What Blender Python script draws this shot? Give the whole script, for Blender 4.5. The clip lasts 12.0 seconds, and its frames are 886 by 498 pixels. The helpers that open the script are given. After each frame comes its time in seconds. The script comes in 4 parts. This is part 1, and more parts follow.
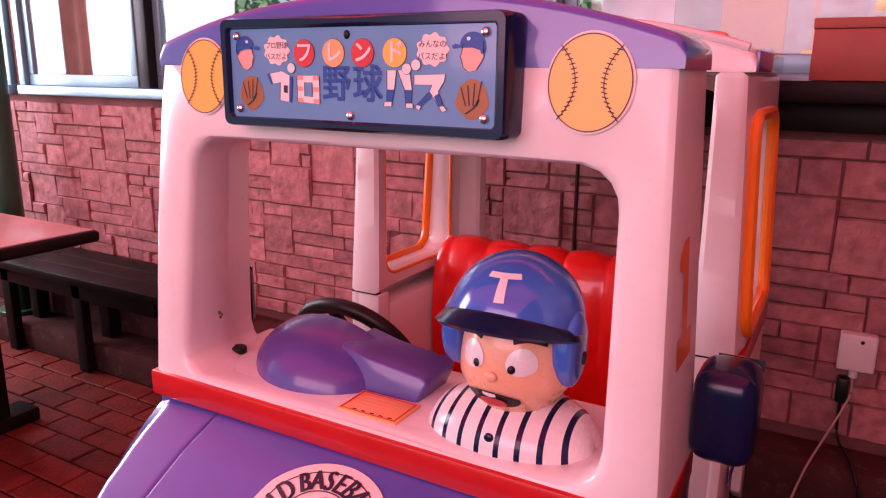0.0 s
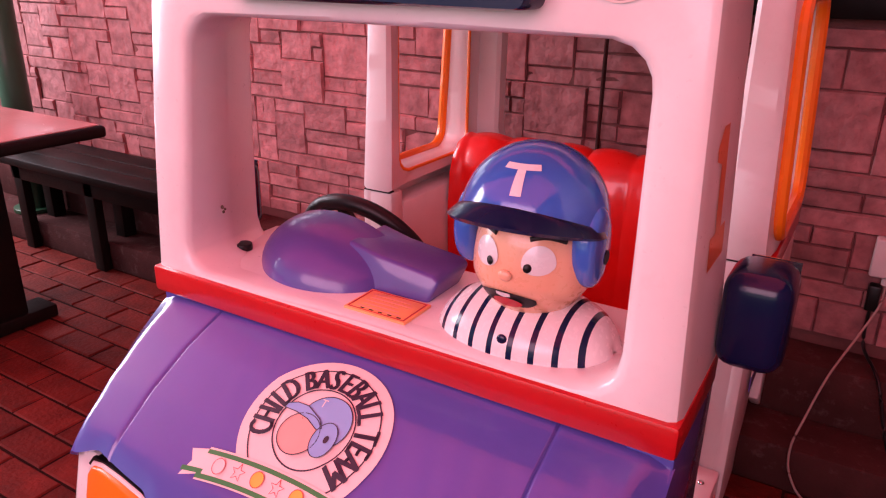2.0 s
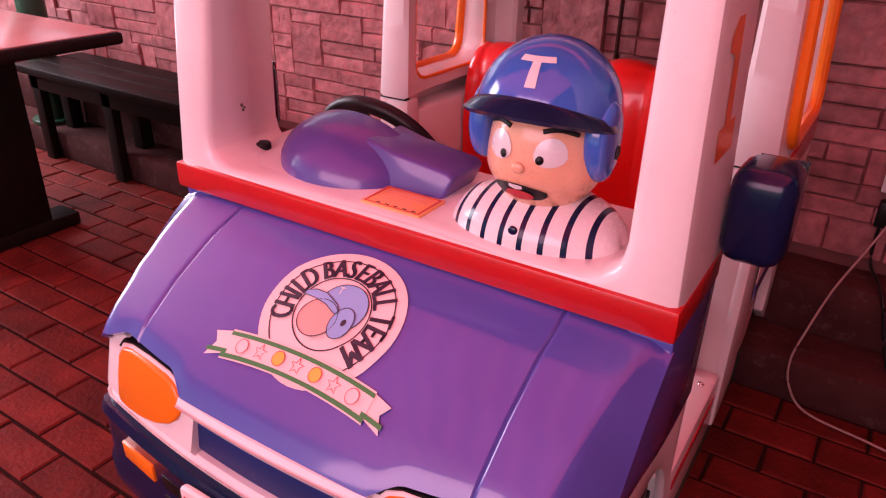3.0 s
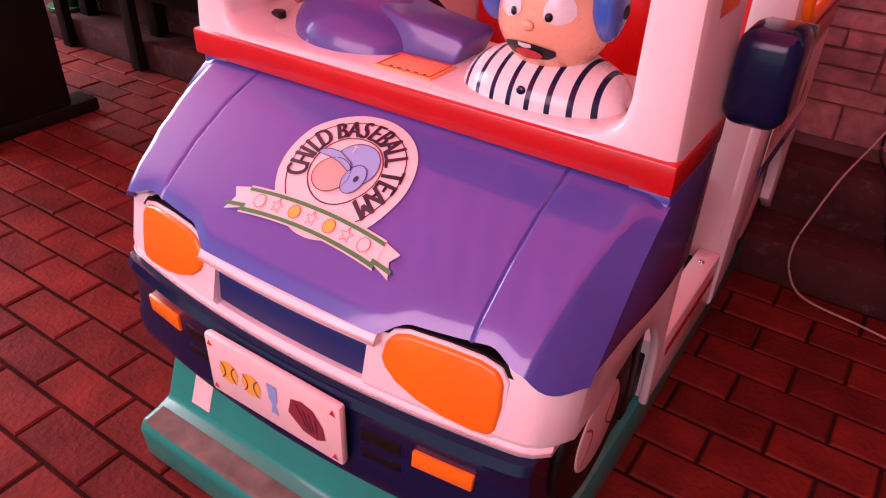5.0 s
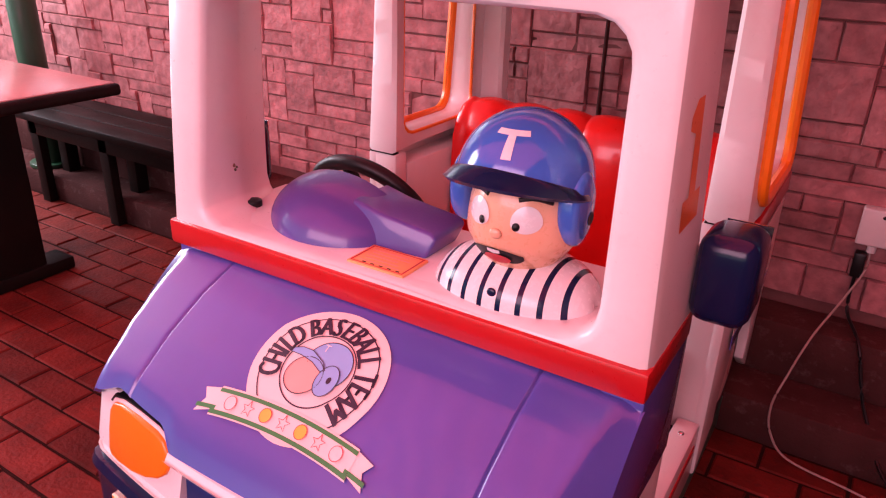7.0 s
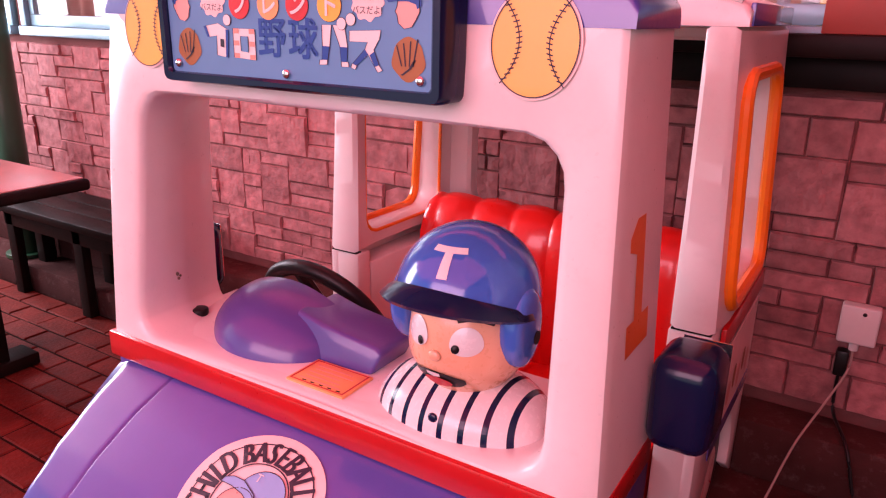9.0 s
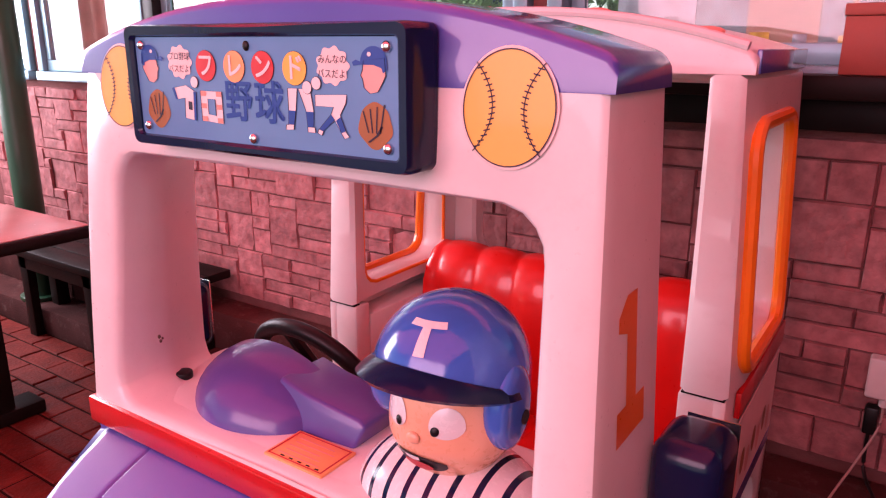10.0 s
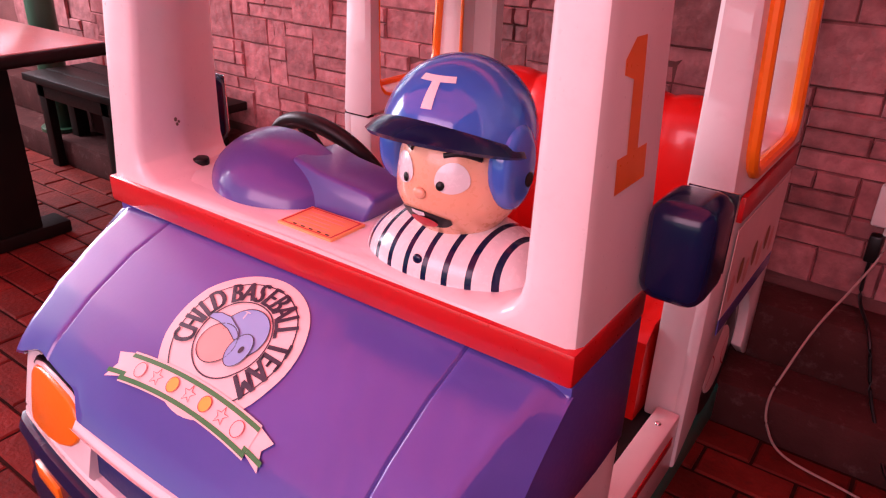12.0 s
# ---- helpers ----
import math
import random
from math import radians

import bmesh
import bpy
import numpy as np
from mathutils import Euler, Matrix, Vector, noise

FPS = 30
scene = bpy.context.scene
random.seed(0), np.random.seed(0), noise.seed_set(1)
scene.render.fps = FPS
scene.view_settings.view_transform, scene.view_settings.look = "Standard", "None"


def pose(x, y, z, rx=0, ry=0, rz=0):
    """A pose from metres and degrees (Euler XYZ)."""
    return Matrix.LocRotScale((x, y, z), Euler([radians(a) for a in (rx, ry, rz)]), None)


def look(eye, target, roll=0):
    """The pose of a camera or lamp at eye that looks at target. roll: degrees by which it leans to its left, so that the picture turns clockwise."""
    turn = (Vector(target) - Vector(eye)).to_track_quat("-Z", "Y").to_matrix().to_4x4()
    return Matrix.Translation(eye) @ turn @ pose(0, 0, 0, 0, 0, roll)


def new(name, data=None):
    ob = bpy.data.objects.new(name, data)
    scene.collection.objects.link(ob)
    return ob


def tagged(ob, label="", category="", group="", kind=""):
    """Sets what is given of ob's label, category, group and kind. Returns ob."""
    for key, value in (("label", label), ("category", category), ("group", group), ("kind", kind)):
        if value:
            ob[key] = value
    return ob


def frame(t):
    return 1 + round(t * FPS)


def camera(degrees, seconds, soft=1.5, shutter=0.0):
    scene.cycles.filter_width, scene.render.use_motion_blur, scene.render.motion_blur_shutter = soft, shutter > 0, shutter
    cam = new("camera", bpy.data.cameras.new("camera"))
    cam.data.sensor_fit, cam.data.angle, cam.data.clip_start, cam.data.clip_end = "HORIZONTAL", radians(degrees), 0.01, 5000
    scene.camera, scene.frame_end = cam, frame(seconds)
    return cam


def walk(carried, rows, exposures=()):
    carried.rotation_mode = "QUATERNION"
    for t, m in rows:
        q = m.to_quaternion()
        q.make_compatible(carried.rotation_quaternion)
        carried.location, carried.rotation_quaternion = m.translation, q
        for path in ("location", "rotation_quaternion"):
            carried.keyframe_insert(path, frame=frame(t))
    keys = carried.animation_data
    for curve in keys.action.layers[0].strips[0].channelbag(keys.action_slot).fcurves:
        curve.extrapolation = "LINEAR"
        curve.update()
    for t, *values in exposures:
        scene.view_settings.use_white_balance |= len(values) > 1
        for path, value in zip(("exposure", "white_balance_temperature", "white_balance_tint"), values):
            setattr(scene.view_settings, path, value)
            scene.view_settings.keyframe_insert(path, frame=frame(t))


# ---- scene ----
cam = camera(63.13, 12.0, soft=1.2)
PATH = [
    (0, (0.6133, -0.8337, 1.2662), (0.1369, 0.0133, 1.0302), 0.68),
    (0.5, (0.6136, -0.8436, 1.2097), (0.1292, 0.0062, 1.0016), 0.43),
    (1, (0.5815, -0.8317, 1.1878), (0.1005, 0.0145, 0.9586), 1.51),
    (1.5, (0.5775, -0.7987, 1.2076), (0.0913, 0.0219, 0.9072), 0.68),
    (2, (0.5888, -0.7692, 1.2247), (0.1098, 0.0319, 0.8658), 0.88),
    (2.5, (0.6090, -0.7771, 1.2272), (0.1357, -0.0071, 0.7992), 0.41),
    (3, (0.6159, -0.8122, 1.1906), (0.1433, -0.0541, 0.7412), 1.53),
    (3.5, (0.6455, -0.8450, 1.1630), (0.1838, -0.1014, 0.6794), 1.68),
    (5.3, (0.6694, -0.8731, 1.1420), (0.2146, -0.1771, 0.5864), 2.17),
    (5.5, (0.6548, -0.8503, 1.1884), (0.1913, -0.1357, 0.6645), 2.24),
    (6, (0.6422, -0.8141, 1.2459), (0.1682, -0.0695, 0.7759), 1.71),
    (6.5, (0.6414, -0.8233, 1.2543), (0.1654, -0.0583, 0.8205), 1.55),
    (8.5, (0.6661, -0.7919, 1.2145), (0.1807, 0.0090, 0.8638), 1.99),
    (9, (0.6739, -0.7124, 1.2860), (0.1756, 0.0972, 0.9757), 1.24),
    (9.5, (0.6787, -0.6427, 1.3246), (0.1486, 0.1624, 1.0581), 0.12),
    (10, (0.6814, -0.6140, 1.3186), (0.1460, 0.1855, 1.0463), 0.23),
    (10.5, (0.6961, -0.6099, 1.3046), (0.1640, 0.1761, 0.9901), 0.04),
    (11, (0.7097, -0.6230, 1.2677), (0.1905, 0.1549, 0.9137), 0.59),
    (11.5, (0.7287, -0.6463, 1.2120), (0.2088, 0.1119, 0.8186), 0.94),
    (12, (0.7331, -0.6608, 1.1867), (0.2141, 0.0763, 0.7541), 1.87),
]
EXPOSURES = [(0, 0.58), (2, 0.70), (3.5, 0.70), (5.5, 0.90), (8.5, 0.90), (9.5, 0.80), (10.5, 0.85), (12, 0.88)]
walk(cam, [(t, look(eye, target, roll)) for t, eye, target, roll in PATH], EXPOSURES)

# ---- light ----
world = bpy.data.worlds.new("world")
scene.world = world
world.use_nodes = True
wn = world.node_tree
sky = wn.nodes.new("ShaderNodeTexSky")
sky.sky_type, sky.sun_disc = "NISHITA", False
sky.sun_elevation, sky.sun_rotation = radians(68), radians(100)
wn.nodes["Background"].inputs["Strength"].default_value = 0.08
wn.links.new(sky.outputs[0], wn.nodes["Background"].inputs["Color"])
sun = new("sun", bpy.data.lights.new("sun", "SUN"))
sun.data.energy, sun.data.angle, sun.data.color = 5.0, radians(0.5), (0.92, 0.98, 1.0)
sun.matrix_world = look((3.2, -0.6, 8), (0, 0, 0))


def daylight_stand_in(name, eye, target, w, h, power, colour):
    """An unseen area lamp standing in for daylight from an open side of the veranda."""
    lamp = new(name, bpy.data.lights.new(name, "AREA"))
    lamp.data.shape, lamp.data.size, lamp.data.size_y, lamp.data.energy, lamp.data.color = "RECTANGLE", w, h, power, colour
    lamp.matrix_world = look(eye, target)


# pink-tinted fill lamp added in front of the bus; no such source is known
daylight_stand_in("front_fill_lamp", (0.1, -2.8, 1.95), (0.1, 0, 1.0), 3.2, 1.4, 56, (1.0, 0.47, 0.60))
daylight_stand_in("side_opening_daylight", (-4.05, 0.0, 1.75), (0, 0, 1.2), 2.3, 1.6, 100, (1.0, 0.86, 1.0))


# ---- materials ----
def material(name, colour, rough=0.5, metal=0.0, coat=0.0, spread=0.08, scale=9.0, bump=0.02, fine=120.0, dirt=None, dirt_amount=0.0, vary=0.0, coat_rough=0.08):
    """A surface with broad stains, fine grain and relief. vary: brightness spread between pieces."""
    m = bpy.data.materials.new(name)
    m.use_nodes = True
    nt = m.node_tree
    b = nt.nodes["Principled BSDF"]
    b.inputs["Metallic"].default_value = metal
    b.inputs["Coat Weight"].default_value = coat
    b.inputs["Coat Roughness"].default_value = coat_rough
    co = nt.nodes.new("ShaderNodeNewGeometry")
    n1 = nt.nodes.new("ShaderNodeTexNoise")
    n1.inputs["Scale"].default_value, n1.inputs["Detail"].default_value = scale, 6
    n2 = nt.nodes.new("ShaderNodeTexNoise")
    n2.inputs["Scale"].default_value, n2.inputs["Detail"].default_value = fine, 4
    for n in (n1, n2):
        nt.links.new(co.outputs["Position"], n.inputs["Vector"])
    ramp = nt.nodes.new("ShaderNodeMapRange")
    ramp.inputs["From Min"].default_value, ramp.inputs["From Max"].default_value = 0.3, 0.7
    ramp.inputs["To Min"].default_value, ramp.inputs["To Max"].default_value = 1 - spread, 1 + spread
    nt.links.new(n1.outputs["Fac"], ramp.inputs["Value"])
    hsv = nt.nodes.new("ShaderNodeHueSaturation")
    hsv.inputs["Color"].default_value = (*colour, 1)
    last = ramp.outputs[0]
    if vary:
        info = nt.nodes.new("ShaderNodeObjectInfo")
        r2 = nt.nodes.new("ShaderNodeMapRange")
        r2.inputs["To Min"].default_value, r2.inputs["To Max"].default_value = 1 - vary, 1 + vary
        nt.links.new(info.outputs["Random"], r2.inputs["Value"])
        mul = nt.nodes.new("ShaderNodeMath")
        mul.operation = "MULTIPLY"
        nt.links.new(last, mul.inputs[0])
        nt.links.new(r2.outputs[0], mul.inputs[1])
        last = mul.outputs[0]
    nt.links.new(last, hsv.inputs["Value"])
    colour_out = hsv.outputs[0]
    if dirt:
        n3 = nt.nodes.new("ShaderNodeTexNoise")
        n3.inputs["Scale"].default_value, n3.inputs["Detail"].default_value, n3.inputs["Roughness"].default_value = scale * 2.3, 8, 0.7
        nt.links.new(co.outputs["Position"], n3.inputs["Vector"])
        r3 = nt.nodes.new("ShaderNodeMapRange")
        r3.inputs["From Min"].default_value, r3.inputs["From Max"].default_value = 0.55, 0.75
        r3.inputs["To Max"].default_value = dirt_amount
        nt.links.new(n3.outputs["Fac"], r3.inputs["Value"])
        mix = nt.nodes.new("ShaderNodeMix")
        mix.data_type = "RGBA"
        nt.links.new(r3.outputs[0], mix.inputs["Factor"])
        nt.links.new(colour_out, mix.inputs[6])
        mix.inputs[7].default_value = (*dirt, 1)
        colour_out = mix.outputs[2]
    nt.links.new(colour_out, b.inputs["Base Color"])
    rr = nt.nodes.new("ShaderNodeMapRange")
    rr.inputs["To Min"].default_value, rr.inputs["To Max"].default_value = max(0.03, rough - 0.08), rough + 0.1
    nt.links.new(n2.outputs["Fac"], rr.inputs["Value"])
    nt.links.new(rr.outputs[0], b.inputs["Roughness"])
    bp = nt.nodes.new("ShaderNodeBump")
    bp.inputs["Strength"].default_value, bp.inputs["Distance"].default_value = bump, 0.01
    nt.links.new(n2.outputs["Fac"], bp.inputs["Height"])
    nt.links.new(bp.outputs[0], b.inputs["Normal"])
    return m


WHITE = material("white_gelcoat", (0.78, 0.74, 0.72), 0.3, coat=0.35, spread=0.04, dirt=(0.45, 0.38, 0.33), dirt_amount=0.12)
BLUE = material("blue_gelcoat", (0.075, 0.080, 0.38), 0.32, coat=1.0, coat_rough=0.085, spread=0.07, scale=5, dirt=(0.2, 0.18, 0.5), dirt_amount=0.06)
RED = material("red_gelcoat", (0.50, 0.008, 0.012), 0.3, coat=0.4)
NAVY = material("navy_gelcoat", (0.004, 0.009, 0.045), 0.2, coat=0.2)
ORANGE = material("orange_plastic", (0.90, 0.21, 0.010), 0.3, coat=0.3, spread=0.04)
HOODBLUE = material("aged_blue_gelcoat", (0.085, 0.06, 0.30), 0.4, coat=0.7, coat_rough=0.14, spread=0.08, dirt=(0.2, 0.18, 0.42), dirt_amount=0.08)
SEAT = material("red_vinyl", (0.70, 0.010, 0.008), 0.3, coat=0.5, spread=0.05, bump=0.003)
GREEN = material("green_gelcoat", (0.010, 0.27, 0.20), 0.35, coat=0.3, dirt=(0.12, 0.12, 0.1), dirt_amount=0.3)
SCUFF = material("scuffed_edge", (0.13, 0.11, 0.085), 0.7, spread=0.3, scale=25, dirt=(0.03, 0.16, 0.12), dirt_amount=0.7)
BLACK = material("black_rubber", (0.006, 0.006, 0.006), 0.4, spread=0.15)
BALL = material("ball_yellow", (0.88, 0.52, 0.08), 0.35, coat=0.2, spread=0.03)
INK = material("dark_ink", (0.02, 0.012, 0.035), 0.45)
REDINK = material("red_ink", (0.55, 0.03, 0.04), 0.45)
STICKER = material("sticker_paper", (0.82, 0.66, 0.62), 0.4, spread=0.05, dirt=(0.5, 0.35, 0.33), dirt_amount=0.2)
PANEL = material("pale_blue_panel", (0.11, 0.27, 0.50), 0.35, coat=0.6, spread=0.05)
CAPBLUE = material("print_blue", (0.015, 0.07, 0.32), 0.4)
SKIN = material("figure_skin", (0.84, 0.45, 0.28), 0.28, coat=0.4, spread=0.03)
PALEINK = material("print_skin", (0.72, 0.40, 0.34), 0.4)
BROWN = material("print_brown", (0.32, 0.14, 0.045), 0.4)
PALEBLUE = material("print_pale_blue", (0.25, 0.42, 0.72), 0.4)
MAROON = material("print_maroon", (0.22, 0.035, 0.05), 0.4)
CORAL = material("coral_plastic", (0.80, 0.33, 0.26), 0.35)
GRILLE = material("grille_blue", (0.004, 0.022, 0.13), 0.5)
GREENINK = material("print_green", (0.04, 0.22, 0.06), 0.4)
CHROME = material("screw_steel", (0.75, 0.74, 0.72), 0.22, metal=1.0)
PLAQUE = material("amber_plaque", (0.9, 0.42, 0.16), 0.4)
STONE = material("stone_facing", (0.34, 0.14, 0.14), 0.72, spread=0.3, scale=22, bump=1.0, fine=26, vary=0.17, dirt=(0.2, 0.1, 0.09), dirt_amount=0.5)
MORTAR = material("wall_mortar", (0.16, 0.068, 0.064), 0.9, spread=0.2, bump=0.3)
PAVER = material("red_paver", (0.115, 0.015, 0.0105), 0.65, spread=0.3, scale=9, bump=0.35, fine=70, vary=0.28, dirt=(0.06, 0.02, 0.016), dirt_amount=0.75)
SAND = material("floor_joint", (0.025, 0.010, 0.008), 0.95, spread=0.3, bump=0.4)
CONCRETE = material("plinth_concrete", (0.06, 0.023, 0.021), 0.85, spread=0.2, bump=0.3, dirt=(0.15, 0.1, 0.09), dirt_amount=0.6)
DARKWOOD = material("dark_wood", (0.009, 0.006, 0.005), 0.45, spread=0.3, scale=7)
TABLETOP = material("table_laminate", (0.50, 0.27, 0.25), 0.22, spread=0.08, scale=5)
ALU = material("aluminium_frame", (0.20, 0.37, 0.43), 0.35, metal=0.3)
POLE = material("green_steel", (0.015, 0.075, 0.035), 0.4, coat=0.2)
BOXGREY = material("outlet_plastic", (0.62, 0.58, 0.55), 0.5)
CREAM = material("cream_board", (0.42, 0.34, 0.25), 0.7)
PACK = material("snack_film", (0.30, 0.38, 0.43), 0.25, spread=0.25, scale=20)
PACKY = material("snack_label", (0.65, 0.50, 0.10), 0.35, spread=0.3, scale=30)
BOXBROWN = material("brown_board", (0.28, 0.055, 0.035), 0.55)
LEAF = material("leaf_green", (0.07, 0.12, 0.035), 0.6, spread=0.4, scale=3)
BARK = material("tree_bark", (0.10, 0.07, 0.05), 0.9, spread=0.3)
HOUSE = material("far_house_wall", (0.72, 0.70, 0.66), 0.8)
GROUND = material("outside_gravel", (0.30, 0.29, 0.26), 0.9, spread=0.2)
for dull, level in ((DARKWOOD, 0.12), (PAVER, 0.12), (SAND, 0.05), (STONE, 0.2), (MORTAR, 0.1), (CONCRETE, 0.08), (BLACK, 0.3), (NAVY, 0.3)):
    dull.node_tree.nodes["Principled BSDF"].inputs["Specular IOR Level"].default_value = level
CABLE = material("cable_pvc", (0.34, 0.24, 0.21), 0.5)
CURTAIN = material("brown_cloth", (0.24, 0.11, 0.09), 0.9, spread=0.2)

GLASS = bpy.data.materials.new("window_glass")
GLASS.use_nodes = True
g = GLASS.node_tree.nodes["Principled BSDF"]
g.inputs["Transmission Weight"].default_value, g.inputs["Roughness"].default_value, g.inputs["IOR"].default_value = 1.0, 0.0, 1.45
g.inputs["Base Color"].default_value = (0.93, 0.95, 0.94, 1)

AWNING = bpy.data.materials.new("red_awning_sheet")
AWNING.use_nodes = True
an = AWNING.node_tree
an.nodes.remove(an.nodes["Principled BSDF"])
tr, df, mx = an.nodes.new("ShaderNodeBsdfTranslucent"), an.nodes.new("ShaderNodeBsdfDiffuse"), an.nodes.new("ShaderNodeMixShader")
tr.inputs["Color"].default_value, df.inputs["Color"].default_value, mx.inputs[0].default_value = (1.0, 0.11, 0.15, 1), (0.6, 0.06, 0.06, 1), 0.03
ap, asep = an.nodes.new("ShaderNodeNewGeometry"), an.nodes.new("ShaderNodeSeparateXYZ")
an.links.new(ap.outputs["Position"], asep.inputs[0])
rib = an.nodes.new("ShaderNodeMath")
rib.operation = "SINE"
rsc = an.nodes.new("ShaderNodeMath")
rsc.operation = "MULTIPLY"
rsc.inputs[1].default_value = 2 * math.pi / 0.16
an.links.new(asep.outputs["X"], rsc.inputs[0])
an.links.new(rsc.outputs[0], rib.inputs[0])
rmap = an.nodes.new("ShaderNodeMapRange")
rmap.inputs["From Min"].default_value = -1.0
an.links.new(rib.outputs[0], rmap.inputs["Value"])
rmix = an.nodes.new("ShaderNodeMix")
rmix.data_type = "RGBA"
rmix.inputs[6].default_value, rmix.inputs[7].default_value = (0.60, 0.04, 0.06, 1), (1.0, 0.11, 0.15, 1)
an.links.new(rmap.outputs[0], rmix.inputs["Factor"])
an.links.new(rmix.outputs[2], tr.inputs["Color"])
an.links.new(tr.outputs[0], mx.inputs[1])
an.links.new(df.outputs[0], mx.inputs[2])
an.links.new(mx.outputs[0], an.nodes["Material Output"].inputs["Surface"])


# ---- mesh helpers ----
def part(name, bm, mats, parent=None, label="", sharp=35, smooth=True):
    me = bpy.data.meshes.new(name)
    bmesh.ops.recalc_face_normals(bm, faces=bm.faces)
    bm.to_mesh(me)
    bm.free()
    for m in mats if isinstance(mats, (list, tuple)) else [mats]:
        me.materials.append(m)
    if smooth:
        me.polygons.foreach_set("use_smooth", [True] * len(me.polygons))
        me.set_sharp_from_angle(angle=radians(sharp))
    ob = new(name, me)
    if parent is not None:
        ob.parent = parent
    if label:
        tagged(ob, label)
    return ob


def thing(name, label, category, group="", kind=""):
    return tagged(new(name), label, category, group, kind)


def box(x0, x1, y0, y1, z0, z1, bev=0.004, seg=2, bm=None):
    b = bmesh.new()
    bmesh.ops.create_cube(b, size=1, matrix=Matrix.LocRotScale(((x0 + x1) / 2, (y0 + y1) / 2, (z0 + z1) / 2), None, (abs(x1 - x0), abs(y1 - y0), abs(z1 - z0))))
    if bev:
        bmesh.ops.bevel(b, geom=b.edges[:], offset=bev, segments=seg, affect="EDGES", profile=0.5)
    return b if bm is None else join(bm, b)


def join(bm, other, m=None):
    if m is not None:
        other.transform(m)
    me = bpy.data.meshes.new("tmp")
    other.to_mesh(me)
    other.free()
    bm.from_mesh(me)
    bpy.data.meshes.remove(me)
    return bm


def extrude(points, to3d, w0, w1, bev=0.0, seg=2):
    """A flat outline in (u, v), pulled from w0 to w1; to3d(u, v, w) places it."""
    bm = bmesh.new()
    a = [bm.verts.new(to3d(u, v, w0)) for u, v in points]
    b = [bm.verts.new(to3d(u, v, w1)) for u, v in points]
    n = len(points)
    bm.faces.new(a)
    bm.faces.new(b[::-1])
    for i in range(n):
        bm.faces.new((a[i], b[i], b[(i + 1) % n], a[(i + 1) % n]))
    if bev:
        bmesh.ops.recalc_face_normals(bm, faces=bm.faces)
        bmesh.ops.bevel(bm, geom=[e for e in bm.edges if len(e.link_faces) == 2 and e.calc_face_angle(0) > 0.5], offset=bev, segments=seg, affect="EDGES", profile=0.5)
    return bm


def loops_bm(loops, close=False, cap=True):
    bm = bmesh.new()
    vs = [[bm.verts.new(p) for p in lp] for lp in loops]
    n = len(loops[0])
    for a, b in list(zip(vs, vs[1:])) + ([(vs[-1], vs[0])] if close else []):
        for i in range(n):
            bm.faces.new((a[i], a[(i + 1) % n], b[(i + 1) % n], b[i]))
    if cap and not close:
        bm.faces.new(vs[0][::-1])
        bm.faces.new(vs[-1])
    return bm


def grid(fn, us, vs):
    bm = bmesh.new()
    rows = [[bm.verts.new(fn(u, v)) for v in vs] for u in us]
    for a, b in zip(rows, rows[1:]):
        for i in range(len(vs) - 1):
            bm.faces.new((a[i], a[i + 1], b[i + 1], b[i]))
    return bm


def solidify(bm, d, out):
    """Gives an open sheet a thickness d on its inner side; out(co) points outwards."""
    bm.normal_update()
    if sum(f.normal.dot(out(f.calc_center_median())) for f in bm.faces) < 0:
        bmesh.ops.reverse_faces(bm, faces=bm.faces[:])
        bm.normal_update()
    verts, faces = bm.verts[:], bm.faces[:]
    rim = [e for e in bm.edges if len(e.link_faces) == 1]
    inner = {v: bm.verts.new(v.co - v.normal * d) for v in verts}
    for f in faces:
        bm.faces.new([inner[v] for v in reversed(f.verts)]).material_index = f.material_index
    for e in rim:
        a, b = e.verts
        bm.faces.new((a, b, inner[b], inner[a]))
    return bm


def lin(a, b, n):
    return [a + (b - a) * i / (n - 1) for i in range(n)]


def rrect(hu, hv, r):
    """Inside test of a rounded rectangle about the origin."""
    def inside(u, v):
        du, dv = max(abs(u) - (hu - r), 0), max(abs(v) - (hv - r), 0)
        return du * du + dv * dv <= r * r
    return inside


def radial(inside, angles):
    out = []
    for a in angles:
        lo, hi = 0.0, 3.0
        for _ in range(40):
            mid = (lo + hi) / 2
            if inside(mid * math.cos(a), mid * math.sin(a)):
                lo = mid
            else:
                hi = mid
        out.append(lo)
    return out


def ring(outer, inner, centre, layers, to3d, extra=(), n=96):
    """A closed frame: layers of (0 outer or 1 inner outline, inset, w)."""
    angles = sorted([2 * math.pi * i / n for i in range(n)] + [a % (2 * math.pi) for a in extra])
    radii = (radial(outer, angles), radial(inner, angles))
    loops = []
    for which, inset, w in layers:
        loops.append([to3d(centre[0] + (r + inset) * math.cos(a), centre[1] + (r + inset) * math.sin(a), w) for r, a in zip(radii[which], angles)])
    return loops_bm(loops, close=True)


def tube(points, r, closed=False, n=8):
    loops = []
    k = len(points)
    pts = [Vector(p) for p in points]
    normal = Vector((0, 0, 0))
    for i in range(k if closed else 0):
        normal += (pts[i - 1] - pts[0]).cross(pts[i] - pts[0])
    for i, p in enumerate(pts):
        d = (pts[(i + 1) % k] - pts[i - 1]) if closed or 0 < i < k - 1 else (pts[1] - pts[0] if i == 0 else pts[-1] - pts[-2])
        d.normalize()
        up = normal.normalized() if closed else Vector((0, 0, 1)) if abs(d.z) < 0.9 else Vector((0, 1, 0))
        a = d.cross(up).normalized()
        b = a.cross(d)
        loops.append([p + r * (math.cos(q) * a + math.sin(q) * b) for q in (2 * math.pi * j / n for j in range(n))])
